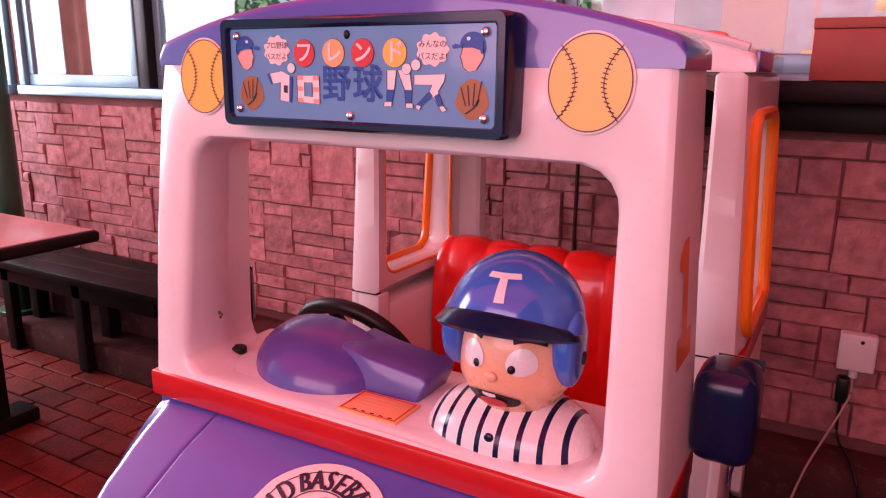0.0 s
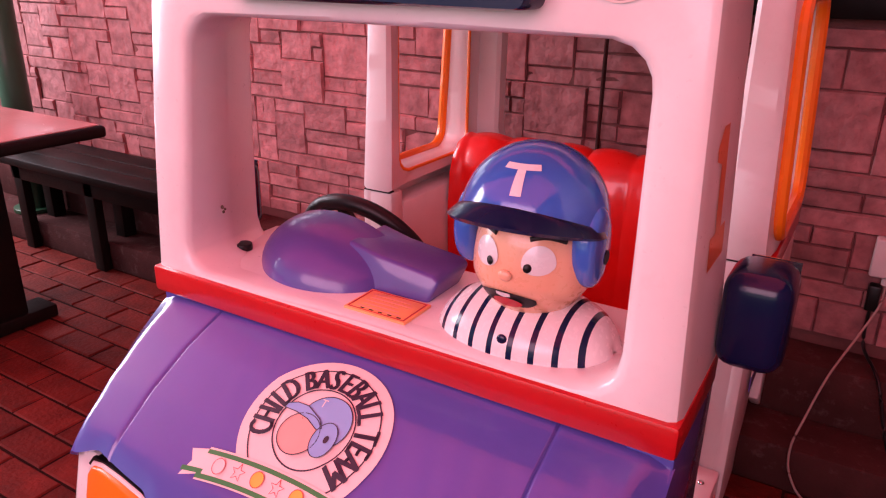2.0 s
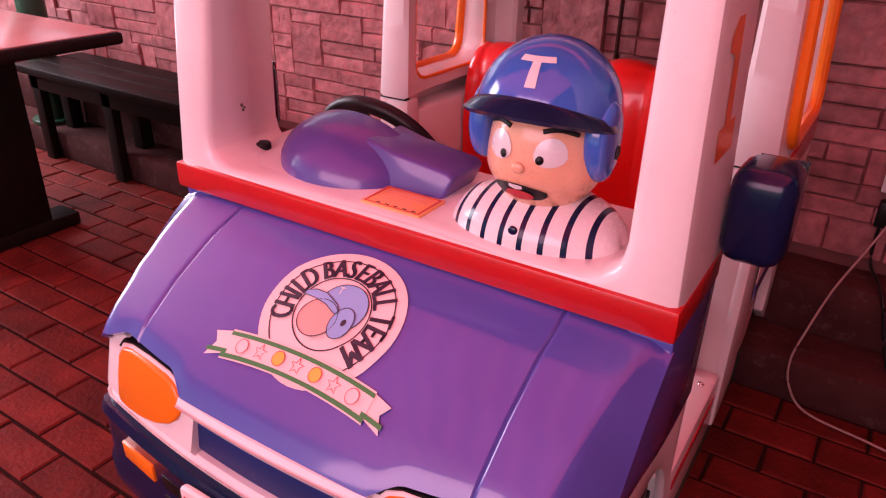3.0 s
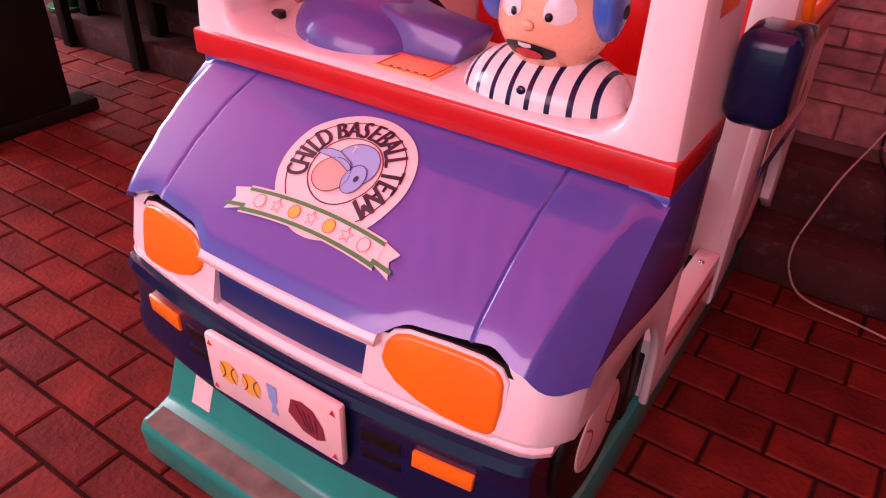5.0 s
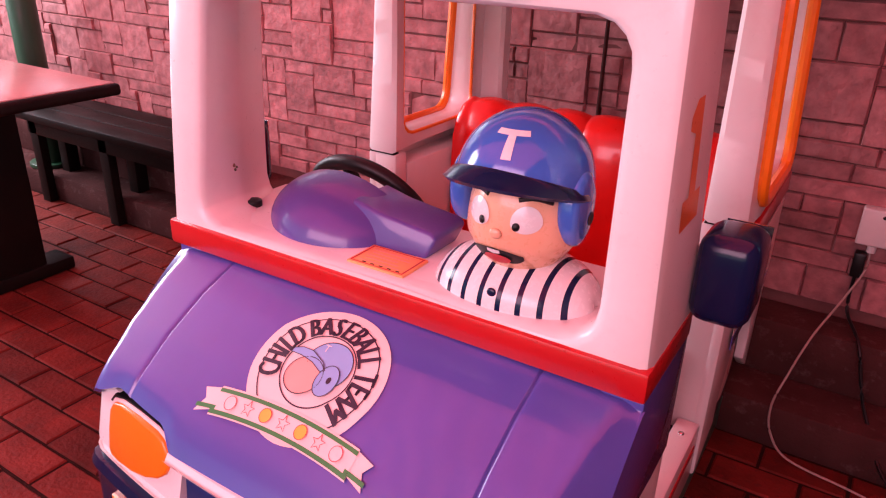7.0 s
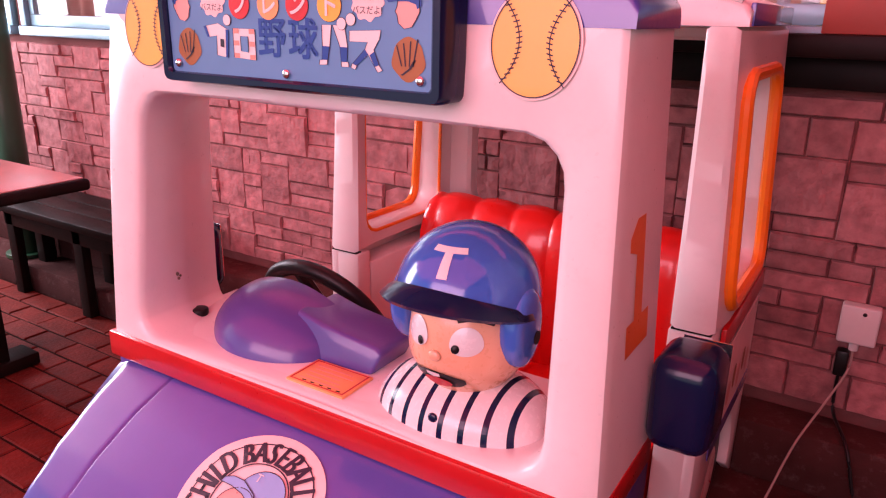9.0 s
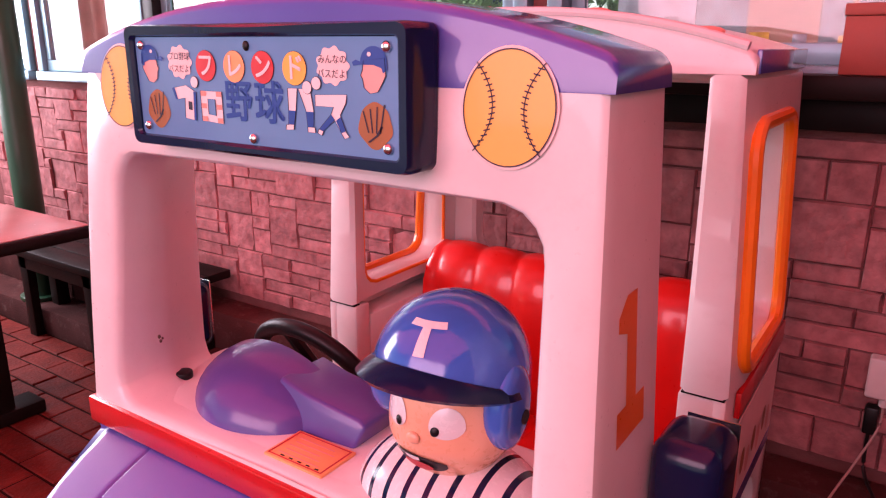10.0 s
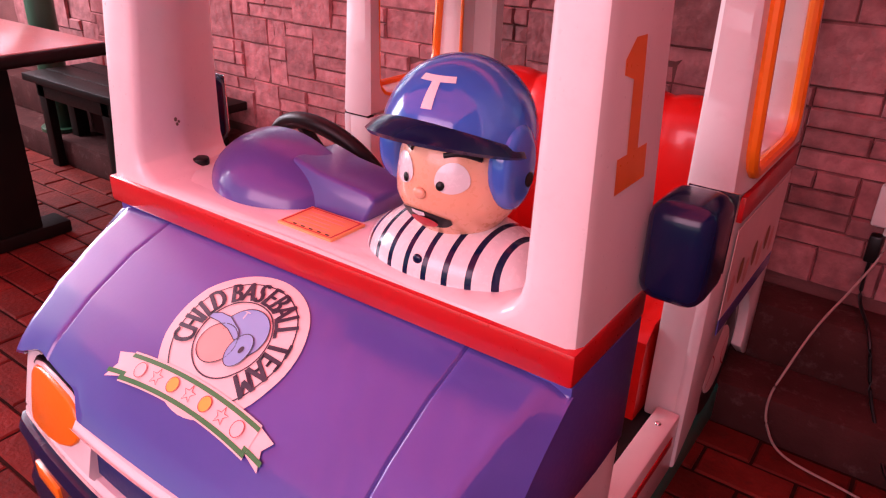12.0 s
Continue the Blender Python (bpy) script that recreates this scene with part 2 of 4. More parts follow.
    return loops_bm(loops, close=closed)


def ball(c, r, nu=24, nv=16, bm=None):
    b = bmesh.new()
    bmesh.ops.create_uvsphere(b, u_segments=nu, v_segments=nv, radius=1, matrix=Matrix.LocRotScale(c, None, r if isinstance(r, tuple) else (r, r, r)))
    return b if bm is None else join(bm, b)


def cyl(c, axis, r, h, n=32, bev=0.0, r2=None):
    b = bmesh.new()
    bmesh.ops.create_cone(b, cap_ends=True, segments=n, radius1=r, radius2=r if r2 is None else r2, depth=h, matrix=Matrix.Translation(c) @ Vector(axis).to_track_quat("Z", "Y").to_matrix().to_4x4())
    if bev:
        bmesh.ops.bevel(b, geom=[e for e in b.edges if len(e.link_faces) == 2 and e.calc_face_angle(0) > 0.9], offset=bev, segments=3, affect="EDGES", profile=0.5)
    return b


def text_bm(body, size):
    """The letters as a flat mesh round the origin in (u, v)."""
    c = bpy.data.curves.new("text", "FONT")
    c.body, c.size, c.align_x, c.align_y, c.resolution_u = body, size, "CENTER", "CENTER", 3
    ob = new("text", c)
    bpy.context.view_layer.update()
    me = bpy.data.meshes.new_from_object(ob.evaluated_get(bpy.context.evaluated_depsgraph_get()))
    b = bmesh.new()
    b.from_mesh(me)
    bpy.data.objects.remove(ob)
    bpy.data.curves.remove(c)
    bpy.data.meshes.remove(me)
    return b


def place(b, fn):
    for v in b.verts:
        v.co = fn(v.co.x, v.co.y)
    return b


def disc_flat(u, v, ru, rv, n=40):
    return [(u + ru * math.cos(2 * math.pi * i / n), v + rv * math.sin(2 * math.pi * i / n)) for i in range(n)]


def flat(points, fn):
    bm = bmesh.new()
    bm.faces.new([bm.verts.new(fn(u, v)) for u, v in points])
    bm.normal_update()
    bmesh.ops.triangulate(bm, faces=bm.faces[:], ngon_method="EAR_CLIP")
    return bm


def stroke(points, width, fn):
    """A drawn line of a given width on a surface."""
    bm = bmesh.new()
    pts = [Vector(p) for p in points]
    prev = None
    for i, p in enumerate(pts):
        d = (pts[min(i + 1, len(pts) - 1)] - pts[max(i - 1, 0)]).normalized()
        nrm = Vector((-d.y, d.x)) * width / 2
        a, b = bm.verts.new(fn(*(p + nrm))), bm.verts.new(fn(*(p - nrm)))
        if prev:
            bm.faces.new((prev[0], a, b, prev[1]))
        prev = (a, b)
    return bm


# ---- setting ----
WALL_Y = 1.285
SILL_L, SILL_R = 1.16, 1.215


def structure(name, bm, mats, label, category, smooth=True):
    return tagged(part(name, bm, mats, None, "", smooth=smooth), label, category, "", "structure")


floor = structure("floor", box(-5.5, 3.0, -5.5, WALL_Y + 0.2, -0.2, -0.006, 0), SAND, "dark sanded bed under red brick pavers", "floor", False)
wall_back = structure("wall_north", box(-5.5, 3.0, WALL_Y, WALL_Y + 0.18, 0.0, 1.15, 0), MORTAR, "reddish stone-faced wall below the windows", "wall", False)
for a, b, c, d in ((-5.5, 3.0, 2.25, 2.75), (-0.29, -0.24, 1.15, 2.25), (-2.97, -2.93, 1.15, 2.25)):
    structure("wall_north_upper", box(a, b, WALL_Y, WALL_Y + 0.18, c, d, 0), MORTAR, "reddish rendered wall above the windows", "wall", False)
# unseen wall, added to shut out light on the right
structure("added_wall_east", box(2.2, 2.4, -3.4, WALL_Y, 0, 2.75, 0), MORTAR, "added dark end wall that blocks light from the right", "wall", False)
# low wall added to cover the bright ground and cut light from the left
structure("added_wall_west_low", box(-4.3, -4.1, -3.2, WALL_Y, 0, 0.9, 0), MORTAR, "added low wall that hides bright ground at the open side", "wall", False)
structure("awning", grid(lambda u, v: Vector((u, v, 2.45 + 0.02 * math.sin(u * 2 * math.pi / 0.16 + 0.6 * math.sin(v * 3)))), lin(-3.6, 1.6, 440), lin(-2.3, WALL_Y + 0.2, 18)), AWNING, "red corrugated translucent awning roof", "awning")
# unseen dark slabs added to keep sky light out around the awning
structure("ceiling", box(-3.6, 2.4, -3.4, -2.3, 2.75, 2.8, 0), DARKWOOD, "added dark ceiling that blocks sky before the awning", "ceiling", False)
structure("added_ceiling_east", box(1.6, 2.4, -2.3, WALL_Y + 0.2, 2.5, 2.55, 0), DARKWOOD, "added dark ceiling that blocks light beside the awning", "ceiling", False)
structure("added_ceiling_west", box(-4.4, -3.6, -3.4, WALL_Y + 0.2, 2.75, 2.8, 0), DARKWOOD, "added dark ceiling that blocks light at the open side", "ceiling", False)

# plinth along the foot of the wall
structure("plinth_lower", box(-5.5, 3.0, 0.98, WALL_Y - 0.002, -0.01, 0.12, 0.012), CONCRETE, "stained concrete step along the wall", "plinth")
structure("plinth_upper", box(-5.5, 3.0, 1.14, WALL_Y - 0.004, 0.118, 0.285, 0.012), CONCRETE, "stained concrete ledge along the wall", "plinth")


def window(name, x0, x1, sill, top, sashes, label):
    w = tagged(new(name), label, "window", "", "structure")
    y = WALL_Y
    part("window_sill", box(x0, x1, y - 0.035, y + 0.16, sill - 0.012, sill + 0.03, 0.004), ALU, w)
    part("window_frame", box(x0, x0 + 0.045, y - 0.02, y + 0.1, sill + 0.031, top, 0.004), ALU, w)
    part("window_frame", box(x1 - 0.045, x1, y - 0.02, y + 0.1, sill + 0.031, top, 0.004), ALU, w)
    part("window_frame", box(x0 + 0.046, x1 - 0.046, y - 0.02, y + 0.1, top - 0.05, top, 0.004), ALU, w)
    for a, b, dy in sashes:
        z0, z1 = sill + 0.032, top - 0.052
        part("sash", box(a, b, y + dy, y + dy + 0.03, z0, z0 + 0.05, 0.003), ALU, w)
        part("sash", box(a, a + 0.04, y + dy, y + dy + 0.03, z0 + 0.051, z1, 0.003), ALU, w)
        part("sash", box(b - 0.04, b, y + dy, y + dy + 0.03, z0 + 0.051, z1, 0.003), ALU, w)
        p = part("pane", box(a + 0.041, b - 0.041, y + dy + 0.012, y + dy + 0.017, z0 + 0.052, z1, 0), GLASS, w)
        p.visible_shadow = False
    return w


window("window_1", -2.92, -0.30, SILL_L, 2.25, ((-2.87, -2.09, 0.0), (-2.02, -1.2, 0.045), (-1.195, -0.35, 0.0)), "sliding window in a pale aluminium frame")
window("window_2", -4.6, -2.99, SILL_L, 2.25, ((-4.5, -3.8, 0.0), (-3.79, -3.04, 0.045)), "sliding window in a pale aluminium frame")
window("window_3", -0.24, 2.4, SILL_R + 0.03, 2.25, ((-0.19, 1.1, 0.03), (1.11, 2.35, 0.06)), "shop window with goods behind the glass")

# dark counter board under the shop window
counter = structure("counter_board", box(-0.245, 2.5, WALL_Y - 0.17, WALL_Y - 0.001, SILL_R - 0.005, SILL_R + 0.045, 0.004), DARKWOOD, "dark brown wooden counter board under the window", "counter")
structure("counter_rail", box(-0.245, 2.5, WALL_Y - 0.06, WALL_Y - 0.001, 1.135, SILL_R - 0.006, 0.003), DARKWOOD, "dark wooden rail under the counter board", "counter")

# ---- the bus ride ----
bus = thing("bus_ride", "white and blue fibreglass coin-operated baseball bus ride", "kiddie ride")


def half_w(z):
    return 0.46 - 0.027 * (z - 0.725) / 0.55


def left_x(z):
    """The cab's slightly bellied far side."""
    return float(np.interp(z, (0.716, 0.9, 1.0, 1.1, 1.2, 1.293), (0.474, 0.469, 0.464, 0.456, 0.447, 0.433)))


def front_y(z):
    return 0.037 * (z - 0.725) / 0.55


def back_y(z):
    return 0.214 - 0.012 * (z - 0.725) / 0.55


CZ = 0.945


def cab_outer(u, v):
    z = CZ + v
    return 0.716 <= z <= 1.293 and -left_x(z) <= u <= half_w(z)


def cab_inner(u, v):
    z = CZ + v
    xr = 0.378 - 0.008 * (z - 0.73) / 0.42
    xl = 0.398 - 0.034 * (z - 0.73) / 0.42
    return rrect((xl + xr) / 2, 0.212, 0.055)(u + (xl - xr) / 2, v)


def cab_3d(u, v, w):
    z = v
    return Vector((u, front_y(z) + w[0] + (back_y(z) - front_y(z)) * w[1], z))


corners = [math.atan2(z - CZ, half_w(z)) for z in (0.716, 1.293)] + [math.atan2(z - CZ, -left_x(z)) for z in (0.716, 1.293)]
part("cab_frame", ring(cab_outer, cab_inner, (0, CZ), [
    (0, 0, (0.02, 0)), (0, -0.005, (0.006, 0)), (0, -0.016, (0, 0)), (1, 0.018, (0, 0)), (1, 0.009, (0.002, 0)), (1, 0.003, (0.008, 0)), (1, 0, (0.018, 0)),
    (1, 0.004, (0, 0.47)), (1, 0.010, (0, 0.56)), (1, 0.020, (0, 0.66)), (1, 0.036, (-0.008, 1)), (1, 0.041, (0, 1)), (0, -0.012, (0, 1)), (0, 0, (-0.01, 1))], cab_3d, corners, 128), WHITE, bus, "white windscreen frame")


# rounded blue roof band of the cab
def roof_z(x, hw, top=1.376, edge=1.312):
    s = min(abs(x) / hw, 1.0)
    return edge + (top - edge) * (1 - s ** 2.3)


def roof_band(y0, y1, hw, n=48, z0=1.275, top=1.376, edge=1.312):
    xs = lin(-hw, hw, n)
    outline = [(-hw, z0)] + [(-hw, edge - 0.012)] + [(x * 0.985, roof_z(x, hw, top, edge)) for x in xs] + [(hw, edge - 0.012), (hw, z0)]
    bm = extrude(outline, lambda u, v, w: Vector((u, w + (0.03 * (v - z0) if w < y1 - 0.01 else -0.03 * (v - z0)), v)), y0, y1)
    bmesh.ops.recalc_face_normals(bm, faces=bm.faces)
    sharp = [e for e in bm.edges if min(v.co.z for v in e.verts) > z0 + 0.004 and e.calc_face_angle(0) > 0.6]
    bmesh.ops.bevel(bm, geom=sharp, offset=0.010, segments=3, affect="EDGES", profile=0.5)
    return bm


part("roof_band", roof_band(0.0362, 0.205, 0.4365), BLUE, bus, "blue arched roof band")

# red waist stripe round the cab and dash
part("waist_stripe", box(-0.476, 0.463, -0.008, 0.216, 0.676, 0.7245, 0.006), RED, bus, "red waist stripe")
part("dashboard", box(-0.432, 0.415, 0.02, 0.27, 0.70, 0.732, 0.012, 3), WHITE, bus, "white dashboard shelf")


# chips and scuffs on the inner face of the pillar
for x, y, z, r in ((-0.4185, 0.160, 0.875, 0.0035), (-0.386, 0.086, 0.824, 0.003), (-0.386, 0.088, 0.815, 0.0025), (-0.386, 0.092, 0.819, 0.002)):
    part("chip", ball((x, y, z), (0.0025, r, r * 1.3), 8, 6), BARK, bus)


# sloping blue bonnet
def bonnet_z(y):
    ks = (0.0, 0.08, 0.16, 0.22, 0.27, 0.31)
    zs = (0.677, 0.645, 0.600, 0.555, 0.509, 0.463)
    return float(np.interp(-y, ks, zs))


def nose_y(x):
    """The plan curve of the nose."""
    s = min(abs(x) / 0.46, 1.0)
    return -0.292 + 0.048 * s ** 2 + 0.05 * max(0, (s - 0.86) / 0.14) ** 2.5


def edge_drop(x):
    """How far the bonnet's lip reaches: it is cut back over the lamps."""
    a = abs(x)
    t = min(max((a - 0.165) / 0.06, 0), 1)
    q = min(max((a - 0.335) / 0.06, 0), 1)
    return t * t * (3 - 2 * t) * (1 - q * q * (3 - 2 * q))


def bonnet_point(u, v):
    x = 0.462 * u
    yf = nose_y(x) + 0.022 * edge_drop(x)
    y = 0.004 + (yf - 0.004) * v
    z = bonnet_z(y)
    a = abs(u)
    start = 0.935 - 0.08 * v
    z -= (0.35 + 1.15 * min(v, 0.75)) * 0.462 * max(0.0, a - start)
    z -= 0.006 * (abs(x) / 0.46) ** 2
    d = min(abs(abs(x) - 0.312), 0.004)
    z -= 0.0035 * (1 - d / 0.004)
    z -= 0.005 * max(0, (v - 0.93) / 0.07) ** 2
    return Vector((x, y, z))


us = sorted(set(lin(-1, 1, 121) + [sx * k / 0.462 for sx in (-1, 1) for k in (0.3075, 0.3095, 0.312, 0.3145, 0.3165)]))
part("bonnet", solidify(grid(bonnet_point, us, lin(0, 0.9, 26) + [0.925, 0.95, 0.97, 0.985, 0.995, 1.0]), 0.012, lambda c: Vector((0, -0.3, 1))), BLUE, bus, "sloping blue bonnet", 50)


def bonnet_at(x, y):
    v = (0.004 - y) / (0.004 - nose_y(x) - 0.022 * edge_drop(x))
    return bonnet_point(x / 0.462, v) + Vector((0, -0.0009, 0.0017))


# side panels: blue above, white below with the wheel arch
def border_z(y):
    return float(np.interp(y, (-0.26, -0.17, -0.07, 0.05, 0.13, 0.22), (0.488, 0.490, 0.482, 0.457, 0.453, 0.460)))


for s in (-1, 1):
    top = [(y, bonnet_point(1, (0.004 - y) / (0.004 - nose_y(0.462))).z + 0.002) for y in lin(0.0, -0.155, 12)]
    outline = [(0.216, 0.675)] + [(0.0, 0.675)] + top + [(-0.178, 0.50)] + [(y, border_z(y)) for y in lin(-0.175, 0.216, 14)]
    part("side_panel", extrude(outline, lambda u, v, w, s=s: Vector((s * (w - 0.02 * max(0, -u - 0.13)), u, v)), 0.40, 0.461, 0.003), BLUE, bus, "blue side panel")
    arch = [(-0.184, 0.368), (-0.12, 0.380), (-0.05, 0.394), (0.0, 0.402), (0.04, 0.404), (0.075, 0.396), (0.11, 0.374), (0.14, 0.345), (0.168, 0.305), (0.188, 0.25), (0.197, 0.18), (0.199, 0.115)]
    low = [(y, border_z(y) - 0.001) for y in lin(0.216, -0.18, 16)] + arch + [(0.216, 0.115)]
    part("lower_side", extrude(low, lambda u, v, w, s=s: Vector((s * (w - 0.10 * max(0, -u - 0.12)), u, v)), 0.440, 0.458, 0.006), WHITE, bus, "white lower side with wheel arch")
    part("wheel_liner", box(s * 0.355, s * 0.372, -0.235, 0.1, 0.112, 0.45, 0.002), BLACK, bus)

# interior of the cab and floor pan
part("bulkhead", box(-0.44, 0.44, 0.10, 0.13, 0.15, 0.676, 0.002), BLACK, bus)
part("floor_pan", box(-0.43, 0.43, 0.0, 1.08, 0.12, 0.225, 0.004), BLACK, bus, "black ribbed floor mat")
for s in (-1, 1):
    sill = part("door_sill", box(s * 0.404, s * 0.455, 0.2165, 0.599, 0.113, 0.258, 0.006), WHITE, bus, "white door sill plate with a red groove")
    part("groove", box(s * 0.4555, s * 0.4575, 0.26, 0.56, 0.205, 0.225, 0), RED, sill)
    part("bolt", ball((s * 0.428, 0.54, 0.259), (0.007, 0.007, 0.004), 12, 8), CHROME, sill)
    part("bolt", ball((s * 0.428, 0.25, 0.259), (0.007, 0.007, 0.004), 12, 8), CHROME, sill)


# nose: fascia, grille, lamps, bumper
def nose_band(z0, z1, off0, off1, xs, thick=0.05):
    def sec(x):
        y = nose_y(x)
        return [Vector((x, y + off0, z0)), Vector((x, y + off0 - 0.006, z0 + 0.012)), Vector((x, y + off1 - 0.004, z1 - 0.012)), Vector((x, y + off1 + 0.004, z1)), Vector((x, y + off1 + thick, z1)), Vector((x, y + off0 + thick, z0))]
    return loops_bm([sec(x) for x in xs])


XS = lin(-0.440, 0.440, 49)
# fascia above, below and between its openings
part("fascia", nose_band(0.37, 0.389, -0.004, 0.0, XS), WHITE, bus, "white nose fascia")
part("fascia", nose_band(0.471, 0.489, -0.004, -0.002, lin(-0.18, 0.18, 21)), WHITE, bus)
for s in (-1, 1):
    part("fascia", nose_band(0.387, 0.505, 0.0, 0.022, lin(s * 0.158, s * 0.457, 20)), WHITE, bus)
part("grille", nose_band(0.385, 0.473, 0.016, 0.020, lin(-0.165, 0.165, 21)), GRILLE, bus, "navy recessed grille panel")


def lamp_outline(s):
    pts = [(0.186, 0.452), (0.190, 0.478), (0.203, 0.494), (0.225, 0.501), (0.28, 0.503), (0.33, 0.501), (0.356, 0.494), (0.367, 0.478), (0.370, 0.44), (0.368, 0.405), (0.360, 0.394), (0.335, 0.393), (0.29, 0.397), (0.25, 0.406), (0.215, 0.421), (0.194, 0.438)]
    return [(s * u, v) for u, v in pts]


def lamp_3d(off):
    return lambda u, v, w: Vector((u, nose_y(u) + 0.022 * (v - 0.39) / 0.11 - w + off, v))


for s in (-1, 1):
    lamp = part("headlight", extrude(lamp_outline(s), lamp_3d(0.0), -0.01, 0.012, 0.006, 3), ORANGE, bus, "orange headlight lens")
    part("gasket", extrude([(s * 0.278 + (u - s * 0.278) * 1.06, 0.452 + (v - 0.452) * 1.10) for u, v in lamp_outline(s)], lamp_3d(0.0), -0.012, 0.006, 0.002), WHITE, lamp)
    # black strip shaped as the shade between lamp and bonnet lip
    part("lid_shadow", extrude([(s * u, v) for u, v in ((0.172, 0.470), (0.182, 0.492), (0.205, 0.506), (0.25, 0.511), (0.32, 0.511), (0.362, 0.504), (0.378, 0.485), (0.372, 0.478), (0.356, 0.496), (0.30, 0.503), (0.22, 0.501), (0.19, 0.480))], lamp_3d(0.0), -0.02, 0.003), BLACK, lamp)


def bumper_sec(x):
    y = nose_y(x)
    prof = ((0.0, 0.372), (-0.018, 0.370), (-0.026, 0.355), (-0.020, 0.335), (-0.020, 0.26), (-0.028, 0.245), (-0.026, 0.205), (-0.012, 0.190), (0.05, 0.188), (0.05, 0.372))
    k = 1.006
    return [Vector((x * k, y + dy, z)) for dy, z in prof]


part("bumper", loops_bm([bumper_sec(x) for x in lin(-0.426, 0.426, 61)]), NAVY, bus, "navy wrap-around bumper")
for s in (-1, 1):
    part("indicator", extrude([(s * 0.255, 0.29), (s * 0.352, 0.288), (s * 0.354, 0.322), (s * 0.257, 0.324)], lambda u, v, w: Vector((u, nose_y(u) - w, v)), 0.005, 0.026, 0.003), ORANGE, bus, "orange indicator lens")
    for zc in (0.262, 0.305):
        part("vent", extrude([(s * 0.165, zc - 0.013), (s * 0.235, zc - 0.013), (s * 0.235, zc + 0.013), (s * 0.165, zc + 0.013)], lambda u, v, w: Vector((u, nose_y(u) - w, v)), 0.005, 0.0215, 0.001), BLACK, bus)

plate = part("front_plate", box(-0.146, 0.148, -0.332, -0.316, 0.240, 0.366, 0.006), STICKER, bus, "white picture plate with balls, bat and glove")


def plate_at(u, v):
    return Vector((u + 0.004, -0.3332, v + 0.029))


for u in (-0.098, -0.046):
    b = part("printed_ball", flat(disc_flat(u, 0.276, 0.021, 0.023), plate_at), BALL, plate)
    for d in (-1, 1):
        part("seam", stroke([(u + d * 0.017 - d * 0.010 * (1 - (k / 4) ** 2), 0.276 + 0.018 * k / 4) for k in range(-4, 5)], 0.002, lambda p, q: plate_at(p, q) + Vector((0, -0.0008, 0))), INK, b)
part("printed_bat", flat([(-0.008, 0.305), (0.014, 0.305), (0.012, 0.272), (0.006, 0.262), (0.012, 0.243), (-0.004, 0.243), (0.0, 0.262), (-0.006, 0.272)], plate_at), PALEBLUE, plate)
part("printed_glove", flat([(0.036, 0.268), (0.044, 0.300), (0.066, 0.307), (0.090, 0.300), (0.108, 0.276), (0.112, 0.250), (0.094, 0.240), (0.066, 0.243)], plate_at), MAROON, plate)
for k in range(4):
    part("glove_line", stroke([(0.055 + 0.013 * k, 0.295 - 0.003 * k), (0.078 + 0.006 * k, 0.252)], 0.0018, lambda p, q: plate_at(p, q) + Vector((0, -0.0008, 0))), INK, plate)
for u, v in ((-0.136, 0.322), (0.13, 0.322), (-0.136, 0.228), (0.13, 0.228)):
    part("corner_mark", flat([(u - 0.006, v - 0.006), (u + 0.006, v - 0.006), (u, v + 0.006)], plate_at), REDINK, plate)

# green base with a worn step
base_profile = [(-0.384, 0.0), (-0.389, 0.075), (-0.378, 0.094), (-0.345, 0.098), (-0.315, 0.108), (-0.285, 0.185), (-0.265, 0.196), (-0.1, 0.196), (-0.1, 0.0)]
base = part("base_step", extrude(base_profile, lambda u, v, w: Vector((w, u, v)), -0.325, 0.325, 0.008, 3), GREEN, bus, "green base step with a scuffed edge")
part("scuff_strip", extrude([(-0.382, 0.0925), (-0.377, 0.0975), (-0.345, 0.1005), (-0.338, 0.1015), (-0.34, 0.09)], lambda u, v, w: Vector((w, u, v)), -0.31, 0.31, 0), SCUFF, base, "worn grey tread")
part("base_box", box(-0.445, 0.445, -0.14, 1.06, 0.0, 0.112, 0.01), GREEN, bus, "dark green base box")
part("base_label", extrude([(-0.256, 0.180), (-0.208, 0.180), (-0.208, 0.122), (-0.256, 0.122)], lambda u, v, w: Vector((u, -0.2845 - (0.185 - v) * 0.39 - w, v)), 0.0, 0.0015), STICKER, base, "faded paper notice")


def road_wheel(s, y, z, out=0.0):
    w = part("wheel", cyl((s * (0.410 + out), y, z), (1, 0, 0), 0.143, 0.06, 40, 0.012), BLACK, bus, "black tyre with a printed ball hub")
    hub = part("hub_cap", cyl((s * (0.436 + out), y, z), (1, 0, 0), 0.083, 0.014, 36, 0.005), STICKER, w, "white ball-shaped hub cap")
    for d in (-1, 1):
        part("seam", stroke([(y + d * 0.063 - d * 0.035 * (1 - (k / 5) ** 2), z + 0.043 * k / 5) for k in range(-5, 6)], 0.004, lambda p, q: Vector((s * (0.4438 + out), p, q))), REDINK, hub)


for s in (-1, 1):
    road_wheel(s, -0.043, 0.265)
    road_wheel(s, 0.832, 0.268, 0.012)

# ---- rear body ----
RF, RB = 0.60, 1.09


def rear_w(z):
    return 0.474 - 0.030 * max(0.0, z - 0.70) / 0.55


def rear_side_outer(u, v):
    return -0.235 <= u <= 0.255 and -0.265 <= v <= 0.287


RC = (0.835, 0.988)
win_hole = rrect(0.166, 0.2125, 0.045)


def hole_shift(u, v):
    return win_hole(u + 0.020, v + 0.0105)


for s in (-1, 1):
    def side_3d(u, v, w, s=s):
        inset = 0.010 * max(0.0, (0.68 - u) / 0.08)
